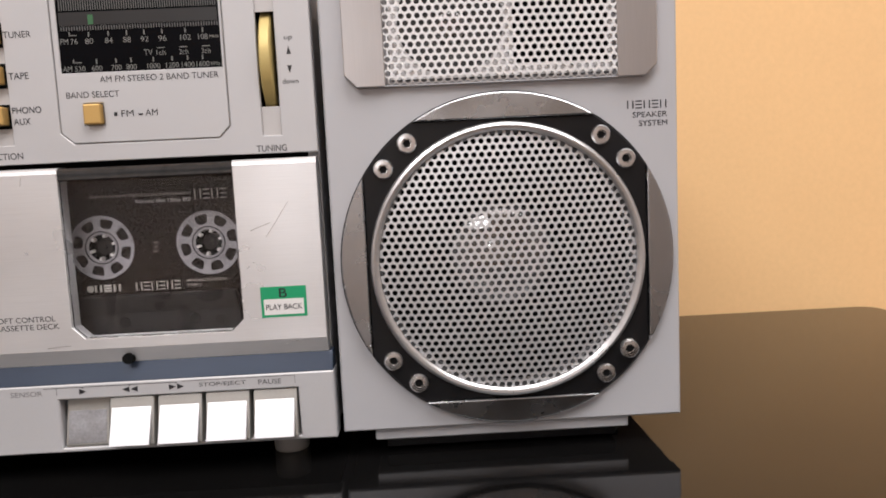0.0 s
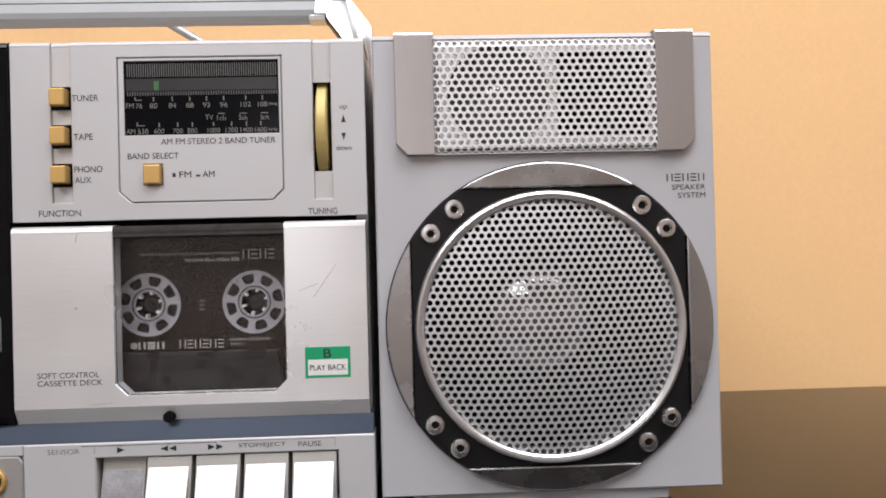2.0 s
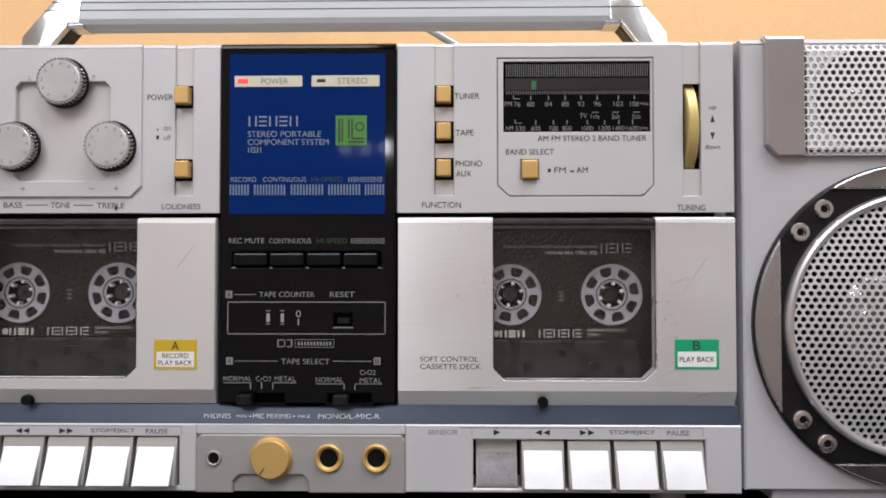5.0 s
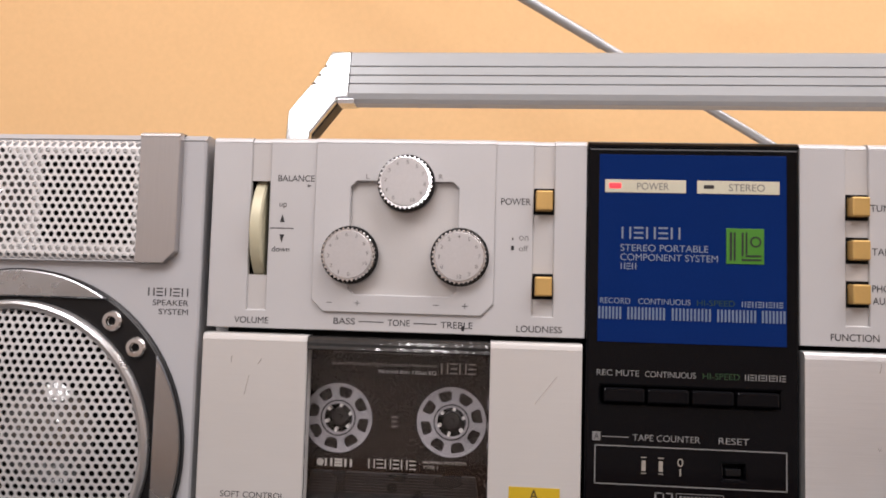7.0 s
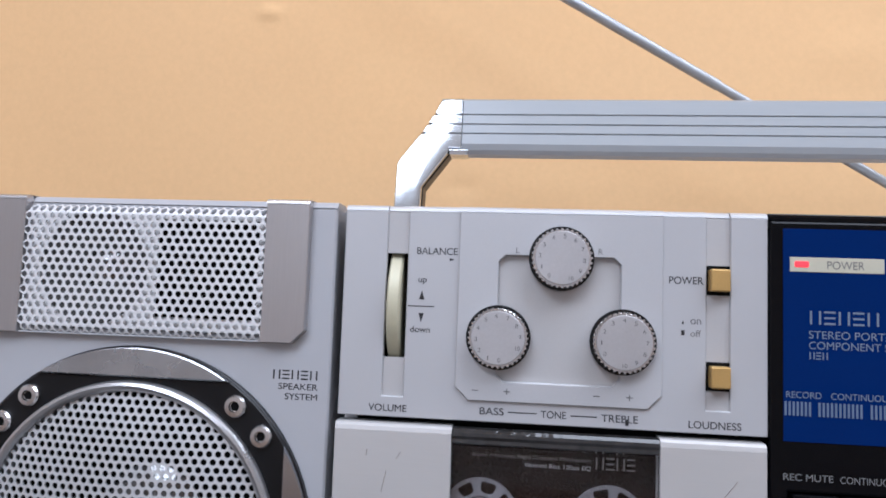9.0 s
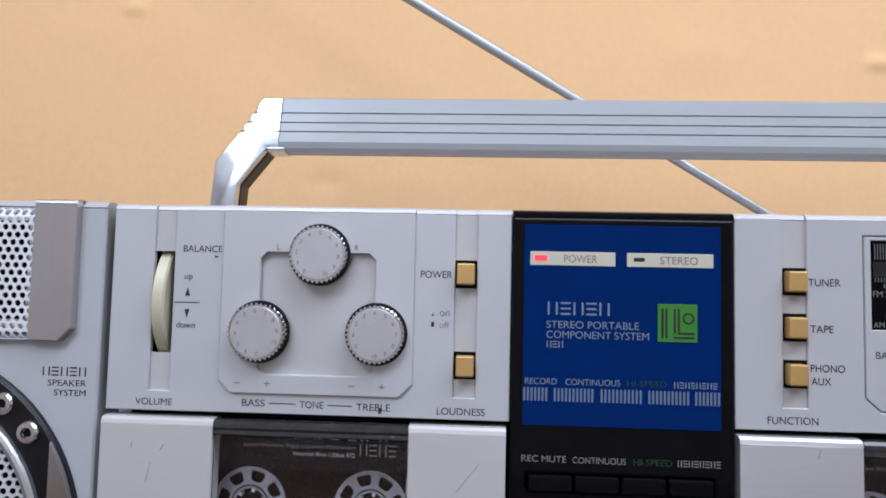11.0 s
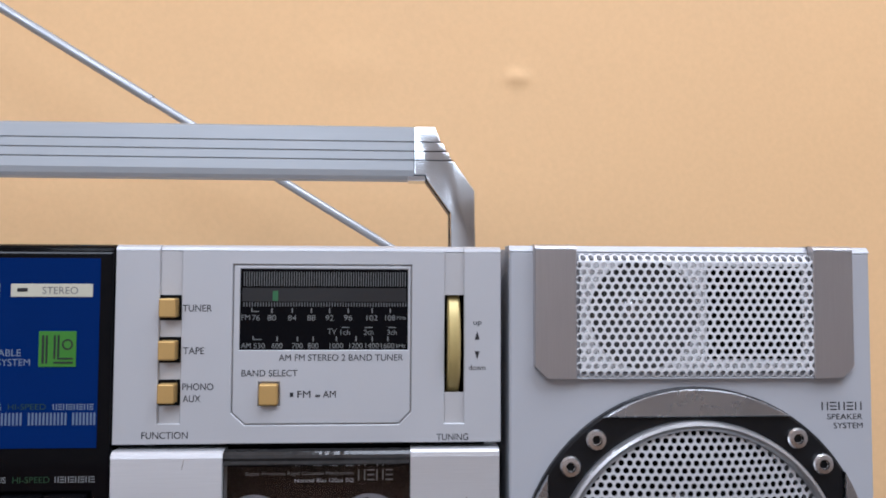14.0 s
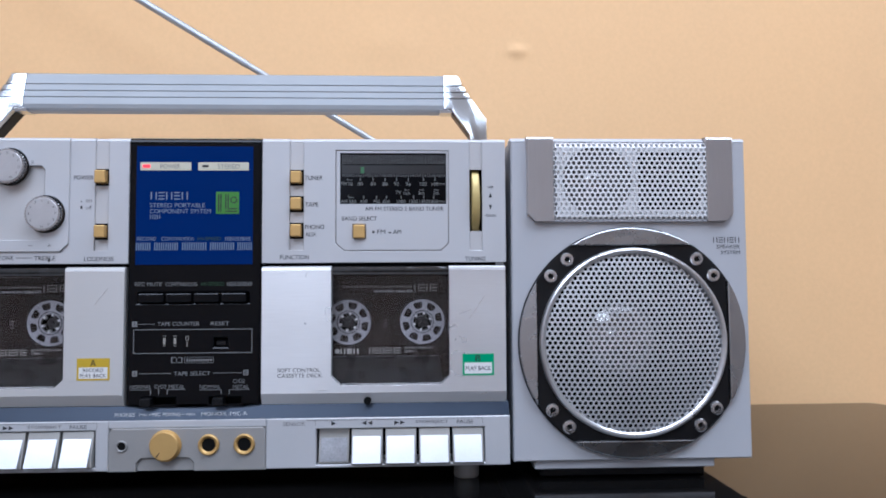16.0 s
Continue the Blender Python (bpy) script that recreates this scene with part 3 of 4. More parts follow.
# tone plate: raised, with cut lower corners, round the sunken field
tone = [(-130.6, 131.0), (-73.4, 131.0), (-69.0, 135.4), (-69.0, ZT - 2.0), (-135.0, ZT - 2.0), (-135.0, 135.4)]
tp = part("tone_plate", plate(tone, [TONE_IN], -1.0, 0.02, 0.3), SILVER, unit, "raised silver tone plate")


def knob(x, z, turn):
    k = part("tone_knob", lathe(x, z, [(9.5, 0.9), (9.5, -1.2), (9.2, -1.4), (9.2, -4.2), (8.9, -4.6), (0, -4.7)], 60), SATIN_CHROME, unit, "chrome-rimmed tone knob")
    part("knurled_rim", plate([((9.75 if i % 4 < 2 else 9.1) * math.cos(math.tau * i / 144) + x, (9.75 if i % 4 < 2 else 9.1) * math.sin(math.tau * i / 144) + z) for i in range(144)], [disc(x, z, 8.7, 60)], -4.75, -1.3), CHROME, k)
    part("knob_face", plate(disc(x, z, 8.75, 48), [], -4.95, -4.5, 0.25), KNOB_FACE, k, "pale silver knob face")
    for i in range(11):
        a = turn + math.radians(-150 + 30 * i)
        cx, cz = x + 7.1 * math.sin(a), z + 7.1 * math.cos(a)
        w = 0.45 if i != 10 else 0.75
        letters(str(i), cx - w * (0.4 if i == 1 else 1), cx + w * (0.4 if i == 1 else 1), cz, 1.35, -4.95, FAINT_INK, k, "scale_numeral")
    part("knob_seat", plate(disc(x, z, 10.55, 48), [], -1.25, -0.9), BLACK, k)


knob(-101.4, 178.2, 0.1)
knob(-121.3, 151.8, -0.6)
knob(-81.4, 151.9, 0.5)


def push_button(x0, x1, z0, z1, y=-3.3):
    b = part("push_button", box(x0 + 0.9, x1 - 1.0, y, 1.5, z0 + 0.8, z1 - 0.8, 0.5, 2), GOLD, unit, "gold push button")
    part("button_well", plate(rect(x0 - 0.35, x1 + 0.35, z0 - 0.35, z1 + 0.35), [], 0.7, 1.2), DARK_VOID, b)


for x0, x1, z0, z1 in ((-55.6, -47.8, 168.3, 177.0), (-55.4, -47.6, 138.0, 146.4), (51.9, 59.7, 168.3, 176.6), (51.9, 59.7, 153.3, 161.7), (51.9, 59.7, 138.2, 146.6)):
    push_button(x0, x1, z0, z1)


def thumb_wheel(xa, xb, zc, material):
    """A wheel on an axle along x that stands out of its slot."""
    bm = bmesh.new()
    n, rad = 120, 25.6
    rings = []
    for x, k in ((xa, 0.97), (xa + 0.6, 1.0), (xb - 0.6, 1.0), (xb, 0.97)):
        rings.append([bm.verts.new((x * MM, (22.2 + (rad * k - (0.05 if i % 2 else 0)) * math.cos(math.tau * i / n)) * MM, (zc + (rad * k - (0.05 if i % 2 else 0)) * math.sin(math.tau * i / n)) * MM)) for i in range(n)])
    for a, b in zip(rings, rings[1:]):
        for i in range(n):
            bm.faces.new((a[i], b[i], b[(i + 1) % n], a[(i + 1) % n]))
    bm.faces.new(rings[0])
    bm.faces.new(rings[-1])
    bmesh.ops.recalc_face_normals(bm, faces=bm.faces[:])
    return part("thumb_wheel", bm, material, unit, "serrated thumb wheel")


thumb_wheel(-158.5, -154.0, 161.2, GOLD_PALE)
thumb_wheel(154.6, 159.2, 159.6, GOLD_WHEEL)
for xa, xb in ((-160, -151.6), (153, 161)):
    part("wheel_well", plate(rect(xa - 2, xb + 2, 128, 191), [rect(xa + 0.4, xb - 0.2, 131, 189)], 1.95, 58), DARK_VOID, unit)
    part("well_back", box(xa - 2, xb + 2, 58.1, 59, 128, 191), DARK_VOID, unit)

# printed words of the left panel
Y = 0.0
letters("VOLUME", -163.6, -150.8, 127.2, 2.3, Y, DARK_INK, left)
letters("BALANCE", -149.2, -135.6, 179.6, 2.3, Y, DARK_INK, left)
arrow(-137.3, 176.9, 0.8, "r", Y, DARK_INK, left)
letters("up", -148.4, -145.6, 169.4, 2.0, Y, DARK_INK, left)
arrow(-147.1, 164.8, 1.5, "u", Y, DARK_INK, left)
rects([(-151.6, -142.8, 160.9, 161.25)], Y, DARK_INK, left, "printed_line", 0.06)
arrow(-147.1, 157.3, 1.5, "d", Y, DARK_INK, left)
letters("down", -150.6, -144.0, 153.4, 2.0, Y, DARK_INK, left)
letters("BASS", -126.6, -118.8, 127.8, 2.3, Y, DARK_INK, left)
letters("TONE", -106.8, -98.8, 127.7, 2.3, Y, DARK_INK, left)
part("ink_smudge", plate([(-80.2, 125.6), (-79.2, 125.4), (-79.0, 126.6), (-79.5, 127.6), (-80.1, 127.0)], [], -0.1, 0.05), DARK_INK, left, "small dark smudge", soft=False)
letters("TREBLE", -87.6, -76.2, 127.5, 2.3, Y, DARK_INK, left)
for mark in ((-117.4, -108.2, 127.6, 127.95), (-97.4, -89.0, 127.5, 127.85)):
    rects([mark], Y, DARK_INK, left, "printed_line", 0.06)
letters("POWER", -67.0, -56.4, 172.4, 2.4, Y, DARK_INK, left)
letters("on", -60.3, -57.0, 159.3, 1.7, Y, FAINT_INK, left)
letters("off", -60.3, -57.0, 155.6, 2.1, Y, FAINT_INK, left)
arrow(-62.6, 159.1, 0.6, "u", Y, DARK_INK, left)
rects([(-63.1, -62.1, 154.9, 156.5)], Y, DARK_INK, left, "printed_line")
letters("LOUDNESS", -60.6, -44.6, 127.0, 2.3, Y, DARK_INK, left)
letters("L", -116.2, -115.0, 180.6, 1.8, -1.0, FAINT_INK, tp)
letters("R", -89.6, -88.2, 180.8, 1.8, -1.0, FAINT_INK, tp)
for mx, my, plus in ((-128.3, 134.45, False), (-118.0, 134.45, True), (-89.4, 134.45, False), (-79.1, 134.45, True)):
    rects([(mx - 1.05, mx + 1.05, my - 0.15, my + 0.15)] + ([(mx - 0.15, mx + 0.15, my - 0.95, my + 0.95)] if plus else []), -1.0, FAINT_INK, tp, "printed_sign")

# tuner
tun = part("tuner_plate", plate(TUN_IN, [rect(80.2, 140.2, 157.4, 186.4), rect(87.1, 94.7, 137.5, 146.1)], 0.0, 1.0, 0.2), SILVER, unit, "silver tuner plate")
# grey instead of silver: the groove's shade is put into its backing colour
part("plate_groove", plate(TUN, [], 0.8, 1.01), GREY, tun)
b = part("push_button", box(87.6, 94.2, -2.3, 0.9, 138.0, 145.6, 0.6, 2), GOLD, unit, "gold push button")
dial = part("tuner_dial", box(80.0, 140.4, 0.3, 0.9, 157.2, 186.6), DIAL_BLACK, unit, "black tuner dial with pale printed scales")
YD = 0.3
n = 66
for i in range(n):
    rects([(81.4 + i * 57.6 / (n - 1), 81.4 + i * 57.6 / (n - 1) + 0.36, 180.2, 185.4)], YD, SCALE_INK, dial, "scale_tick")
n = 60
for i in range(n):
    rects([(81.4 + i * 57.8 / (n - 1), 81.4 + i * 57.8 / (n - 1) + 0.4, 172.9, 174.4)], YD, SCALE_INK, dial, "scale_tick")
fm = [(84.6, 87.2, "76"), (90.0, 93.0, "80"), (97.3, 100.2, "84"), (104.1, 107.0, "88"), (110.6, 113.5, "92"), (117.2, 120.2, "96"), (125.3, 129.3, "102"), (132.0, 135.6, "108")]
for a, c, w in fm:
    letters(w, a, c, 168.9, 2.0, YD, DIAL_INK, dial)
    if w != "76":
        rects([((a + c) / 2 - 0.22, (a + c) / 2 + 0.22, 170.6, 172.3)], YD, DIAL_INK, dial, "scale_mark")
rects([(84.2, 84.6, 171.0, 172.4), (84.2, 87.0, 171.0, 171.3)], YD, DIAL_INK, dial, "scale_mark")
letters("FM", 80.8, 83.8, 169.0, 2.0, YD, DIAL_INK, dial)
letters("MHz", 136.2, 139.6, 168.9, 1.2, YD, DIAL_INK, dial)
letters("TV", 111.4, 114.6, 164.0, 2.1, YD, DIAL_INK, dial)
for a, w in ((116.0, "1ch"), (124.4, "2ch"), (132.8, "3ch")):
    letters(w, a, a + 3.4, 163.7, 1.9, YD, DIAL_INK, dial)
    rects([(a + 0.4, a + 3.2, 165.3, 165.6)], YD, DIAL_INK, dial, "scale_mark")
am = [(85.2, 89.2, "530"), (91.6, 95.4, "600"), (98.8, 102.6, "700"), (104.4, 108.2, "800"), (112.2, 117.0, "1000"), (119.2, 124.0, "1200"), (125.0, 129.8, "1400"), (130.6, 135.4, "1600")]
for a, c, w in am:
    letters(w, a, c, 158.9, 1.9, YD, DIAL_INK, dial)
    if w != "530":
        rects([((a + c) / 2 - 0.22, (a + c) / 2 + 0.22, 160.5, 162.2)], YD, DIAL_INK, dial, "scale_mark")
rects([(84.8, 85.2, 161.0, 162.4), (84.8, 88.0, 161.0, 161.3)], YD, DIAL_INK, dial, "scale_mark")
letters("AM", 80.8, 84.2, 159.0, 1.9, YD, DIAL_INK, dial)
letters("kHz", 136.0, 139.4, 158.9, 1.3, YD, DIAL_INK, dial)
part("tuning_pointer", box(91.6, 93.8, 0.1, 0.4, 174.8, 178.6, 0.2), GREEN_LED, dial, "dim green pointer")
part("pointer_track", box(81, 139.6, 0.18, 0.4, 174.7, 179.6), mat("dark_track", (0.013, 0.013, 0.014), 0.3), dial)
letters("AM FM STEREO 2 BAND TUNER", 94.2, 138.6, 154.7, 2.3, Y, DARK_INK, tun)
letters("BAND SELECT", 81.2, 100.9, 149.2, 2.3, Y, DARK_INK, tun)
letters("FM", 101.0, 105.6, 141.7, 2.4, Y, DARK_INK, tun)
letters("AM", 110.0, 114.6, 141.7, 2.4, Y, DARK_INK, tun)
for mark in ((98.3, 99.5, 140.8, 142.3), (107.4, 109.0, 140.8, 141.5)):
    rects([mark], Y, DARK_INK, tun, "printed_line")
letters("TUNER", 60.2, 70.4, 172.3, 2.4, Y, DARK_INK, right)
letters("TAPE", 60.6, 68.0, 157.2, 2.4, Y, DARK_INK, right)
letters("PHONO", 60.6, 71.4, 144.5, 2.4, Y, DARK_INK, right)
letters("AUX", 60.8, 67.0, 140.3, 2.4, Y, DARK_INK, right)
letters("FUNCTION", 46.8, 62.8, 127.5, 2.4, Y, DARK_INK, right)
letters("TUNING", 150.8, 162.2, 126.2, 2.4, Y, DARK_INK, right)
letters("up", 164.0, 167.0, 166.8, 1.8, Y, DARK_INK, right)
arrow(165.4, 162.6, 1.5, "u", Y, DARK_INK, right)
arrow(165.4, 155.4, 1.5, "d", Y, DARK_INK, right)
letters("down", 162.4, 168.4, 151.0, 1.9, Y, DARK_INK, right)

# middle column: black panel with the blue display
col = part("centre_panel", join(plate(rect(-36.2, 36.2, 46.0, ZT - 2.6), [rect(-30.8, 29.8, 102.4, 108.2), rect(11.0, 18.2, 78.0, 83.2), rect(-27.5, -9.6, 46.4, 50.6), rect(8.6, 26.0, 46.4, 50.6)], -0.9, 7, 0.9, 2),
                               profile_x([(-0.9, ZT - 2.6), (-0.6, ZT - 1.5), (0.3, ZT - 0.6), (1.6, ZT - 0.1), (26, ZT), (26, ZT - 2.6)], -36.2, 36.2)), BLACK_GLOSS, unit, "glossy black centre panel")
for pocket in ((-32, 31, 5, 6, 101, 109), (10, 20, 5, 6, 76, 85), (-29, 28, 5, 6, 45.5, 52)):
    part("pocket_back", box(*pocket), DARK_VOID, col)
disp = part("display", plate(rect(-32.4, 31.8, 123.6, 189.8), [], -1.15, 0, 0.1), BLUE, unit, "lit blue display window")
YB = -1.15
for a, c, w, wx in ((-30.4, -2.4, "POWER", -19.3), (1.4, 29.4, "STEREO", 12.2)):
    lens = part("indicator_lens", box(a, c, YB - 0.15, YB + 0.2, 176.2, 180.8, 0.1), CREAM, disp, "cream indicator lens")
    letters(w, wx, wx + (11.0 if w == "POWER" else 12.2), 178.5, 2.5, YB - 0.15, FAINT_INK if w == "POWER" else FAINT_INK, lens)
part("red_led", box(-29.0, -24.8, YB - 0.3, YB, 177.7, 179.5, 0.3), RED_LED, disp, "glowing red power lamp")
part("stereo_lamp", box(3.6, 7.2, YB - 0.3, YB, 178.0, 179.3, 0.2), DARK_INK, disp, "unlit dark lamp")
open_bars(-24.8, -3.6, 162.0, 4.2, 5, 0.62, YB, DISPLAY_INK, disp)
letters("STEREO PORTABLE", -24.8, 5.4, 156.7, 2.4, YB, DISPLAY_INK, disp)
letters("COMPONENT SYSTEM", -24.8, 8.6, 153.4, 2.4, YB, DISPLAY_INK, disp)
open_bars(-24.8, -19.0, 150.2, 2.2, 3, 0.35, YB, DISPLAY_INK, disp)
badge = part("badge", box(11.4, 24.2, YB - 0.2, YB + 0.1, 151.8, 164.2, 0.1), GREEN, disp, "green square badge with dark strokes")
rects([(12.6, 13.3, 153.0, 162.8), (13.9, 14.5, 153.0, 162.8), (16.6, 17.2, 154.6, 162.8), (17.9, 18.5, 155.2, 162.8), (16.6, 23.2, 153.0, 153.6), (17.9, 23.2, 154.4, 155.0)], YB - 0.2, DARK_INK, badge, "badge_strokes")
part("badge_loop", plate(disc(21.3, 159.6, 1.9, 24), [disc(21.3, 159.6, 1.35, 24)], YB - 0.3, YB - 0.1), DARK_INK, badge)
letters("RECORD", -31.6, -21.2, 138.0, 2.0, YB, DISPLAY_INK, disp)
letters("CONTINUOUS", -18.4, -0.6, 138.0, 2.0, YB, DISPLAY_INK, disp)
letters("HI-SPEED", 1.6, 14.4, 138.0, 2.0, YB, DIM_GREEN_INK, disp)
open_bars(16.6, 30.8, 137.9, 2.0, 8, 0.35, YB, DISPLAY_INK, disp)
marks = []
for a, c, k in ((-31.8, -24.6, 7), (-21.8, -9.6, 11), (-6.6, 6.0, 11), (8.8, 21.2, 11), (23.8, 31.0, 7)):
    marks += [(a + i * (c - a) / (k - 1) - 0.32, a + i * (c - a) / (k - 1) + 0.32, 131.6, 135.9) for i in range(k)]
for mark in marks:
    rects([mark], YB, LEVEL_INK, disp, "level_tick")
YC = -0.9
letters("REC MUTE", -32.4, -17.8, 112.9, 2.1, YC, GREY_INK, col)
letters("CONTINUOUS", -15.8, 1.4, 112.8, 2.1, YC, GREY_INK, col)
letters("HI-SPEED", 3.8, 16.2, 112.8, 2.1, YC, DIM_GREEN_INK, col)
open_bars(17.8, 31.8, 112.8, 2.1, 8, 0.35, YC, GREY_INK, col)
for i in range(4):
    a = -30.5 + 15.0 * i
    part("mode_key", box(a + 0.3, a + 14.5, -2.6, 4, 102.8, 107.8, 0.7, 2), BLACK_GLOSS, col, "black mode key")
letters("TAPE COUNTER", -19.8, 3.0, 90.9, 2.2, YC, GREY_INK, col)
letters("RESET", 9.2, 19.4, 90.9, 2.2, YC, GREY_INK, col)
for x, z, w in ((-32.2, 90.9, "A"), (-31.8, 63.8, "A"), (28.6, 63.8, "B")):
    tag = part("letter_tag", box(x - 1.4, x + 1.4, YC - 0.1, YC + 0.1, z - 1.5, z + 1.5), GREY_INK, col)
    letters(w, x - 0.8, x + 0.8, z, 2.0, YC - 0.1, DARK_INK, tag)
rects([(-30.2, -21.2, 90.7, 91.0), (-29.8, -12.0, 63.6, 63.9), (10.4, 26.4, 63.6, 63.9), (-32.8, 32.0, 87.6, 88.0), (-32.8, 32.0, 74.6, 75.0), (-32.8, -32.4, 74.6, 88.0), (31.6, 32.0, 74.6, 88.0)], YC, GREY_INK, col, "printed_frame", 0.06)
for x, w in ((-16.0, "1"), (-10.2, "1"), (-3.6, "0")):
    wheel = part("counter_wheel", box(x - 1.9, x + 1.9, YC - 0.06, YC + 0.2, 78.6, 84.6), BLACK_GLOSS, col)
    letters(w, x - (0.7 if w == "1" else 1.0), x + (0.7 if w == "1" else 1.0), 81.4 if w == "1" else 83.0, 3.6 if w == "1" else 2.8, YC - 0.06, GOLD_INK, wheel)
    rects([(x - 0.9, x + 0.9, 78.7, 79.0), (x - 1.0, x + 1.0, 84.1, 84.4)] if w == "1" else [(x - 0.25, x + 0.25, 78.4, 80.9)], YC - 0.06, GOLD_INK, wheel, "wheel_mark", 0.06)
part("reset_button", box(11.8, 17.4, 0.5, 4, 78.6, 81.4, 0.4), BLACK, col)
rects([(-12.2, -11.6, 69.4, 72.6), (-12.2, -9.6, 69.4, 69.8), (-12.2, -9.6, 72.2, 72.6), (-9.4, -9.0, 69.8, 72.2), (-6.6, -6.0, 69.4, 72.6), (-8.4, -6.0, 69.4, 69.8), (-8.4, -6.0, 72.2, 72.6), (-5.0, 11.0, 72.4, 72.6), (-5.0, 11.0, 69.3, 69.5), (-5.0, -4.8, 69.3, 72.6), (10.8, 11.0, 69.3, 72.6)], YC, GREY_INK, col, "printed_mark", 0.06)
word_bars(-4.0, 10.2, 70.9, 1.5, 11, YC, GREY_INK, col)
letters("TAPE SELECT", -10.6, 9.2, 63.6, 2.2, YC, GREY_INK, col)
letters("NORMAL", -34.2, -22.6, 56.6, 2.1, YC, GREY_INK, col)
letters("CrO2", -20.9, -14.6, 56.6, 2.1, YC, GREY_INK, col)
letters("METAL", -13.2, -4.6, 56.5, 2.1, YC, GREY_INK, col)
letters("NORMAL", 3.6, 14.8, 56.2, 2.1, YC, GREY_INK, col)
letters("CrO2", 21.6, 28.0, 59.2, 2.1, YC, GREY_INK, col)
letters("METAL", 21.6, 30.4, 56.0, 2.1, YC, GREY_INK, col)
rects([(-34.2, -23.0, 54.8, 55.1), (-23.3, -22.8, 52.4, 55.1), (-18.8, -18.4, 52.4, 55.1), (-14.2, -13.8, 52.4, 55.1), (-14.2, -4.4, 54.8, 55.1), (3.6, 15.4, 54.4, 54.7), (15.0, 15.4, 52.2, 54.7), (19.4, 19.8, 52.2, 54.7), (19.4, 30.6, 54.4, 54.7)], YC, GREY_INK, col, "printed_line", 0.06)
for x in (-25.0, 14.0):
    slider = part("slide_switch", box(x - 2.9, x + 2.9, -4.5, 4.6, 46.6, 50.4, 0.4), BLACK, unit, "black slide switch")
    for i in range(6):
        part("grip_rib", box(x - 2.6 + 1.05 * i, x - 2.2 + 1.05 * i, -4.8, -4.4, 46.8, 50.2), BLACK, slider)

# ---- cassette decks ----
def deck(x0, x1, w0, w1, zb, hole_x, letter, line1, line2, st, colour, finish):
    zt, zl = 122.4, zb + 6.0
    wb = zb + 10.3
    ze = zt - 2.3
    shape = [(x0, zl), (x1, zl), (x1, ze), (w1, ze), (w1, wb + 4.6), (w1 - 4.6, wb), (w0 + 4.6, wb), (w0, wb + 4.6), (w0, ze), (x0, ze)]
    crown = [(-2.4, ze), (-2.1, zt - 1.0), (-1.2, zt - 0.25), (0.4, zt), (5, zt), (5, ze)]
    d = part("deck_door", join(plate(shape, [], -2.4, 5, 0.15), profile_x([(-2.4, zl), (0.4, zb), (5, zb), (5, zl)], x0, x1), profile_x(crown, x0, w0), profile_x(crown, w1, x1)), finish, unit, "satin aluminium cassette door" if finish is SATIN_DOOR else "brushed aluminium cassette door")
    pane = [(w0 + 0.15, zt - 5.25), (w0 + 0.15, wb + 4.7), (w0 + 4.7, wb + 0.15), (w1 - 4.7, wb + 0.15), (w1 - 0.15, wb + 4.7), (w1 - 0.15, zt - 5.25)]
    win = part("window_pane", plate(pane, [], -1.9, 0.0, 0.4), CLEAR, d, "clear acrylic cassette window")
    win.visible_shadow = False
    part("window_lip", profile_x([(-1.95, zt - 5.2), (-2.35, zt - 4.7), (-2.2, zt - 3.6), (-2.65, zt - 2.6), (-2.5, zt - 1.5), (-1.6, zt - 0.5), (1.5, zt - 0.2), (3.4, zt - 1.0), (3.4, zt - 2.6), (0.5, zt - 3.4), (-1.0, zt - 5.2)], w0 + 0.2, w1 - 0.2), LIP_ACRYLIC, d, "rolled smoked window lip")
    rects([(w0 + 4.8, w1 - 4.8, wb - 0.05, wb + 0.2)], -2.2, SATIN_CHROME, d, "window_edge")
    part("finger_hole", plate(disc(hole_x, zb + 1.7, 2.1, 24), [], -3.1, 0.3), DARK_VOID, d, "small round sensor hole")
    sx, sz = st
    lab = part("deck_sticker", box(sx, sx + 17.6, -2.55, -2.3, sz - 12.0, sz), colour, d, "coloured deck sticker")
    part("sticker_field", box(sx + 1.1, sx + 16.5, -2.62, -2.5, sz - 11.0, sz - 4.9), WHITE_STICKER, lab)
    letters(letter, sx + 7.2, sx + 10.2, sz - 2.5, 3.4, -2.55, DARK_INK, lab)
    if line2:
        letters(line1, sx + 3.4, sx + 14.2, sz - 6.5, 1.9, -2.62, DARK_INK, lab)
        letters(line2, sx + 1.9, sx + 15.8, sz - 9.4, 1.9, -2.62, DARK_INK, lab)
    else:
        letters(line1, sx + 1.8, sx + 15.8, sz - 8.0, 2.2, -2.62, DARK_INK, lab)
    tx = x0 + 9.0
    letters("SOFT CONTROL", tx, tx + 23.4, zb + 18.9, 2.1, -2.4, DOOR_INK, d)
    letters("CASSETTE DECK", tx, tx + 24.6, zb + 15.9, 2.1, -2.4, DOOR_INK, d)
    well = part("cassette_well", join(box(w0 - 3, w1 + 3, 25, 26, wb - 4, zt), box(w0 - 20, w1 + 20, 5.2, 24, zb + 1, wb - 3)), DARK_VOID, d)


deck(-174.0, -37.6, -135.4, -69.6, 46.3, -114.4, "A", "RECORD", "PLAY BACK", (-62.2, 72.6), YELLOW_STICKER, SATIN_DOOR)
deck(37.2, 173.2, 75.6, 141.4, 46.0, 95.7, "B", "PLAY BACK", "", (148.6, 73.0), GREEN_STICKER, BRUSHED)

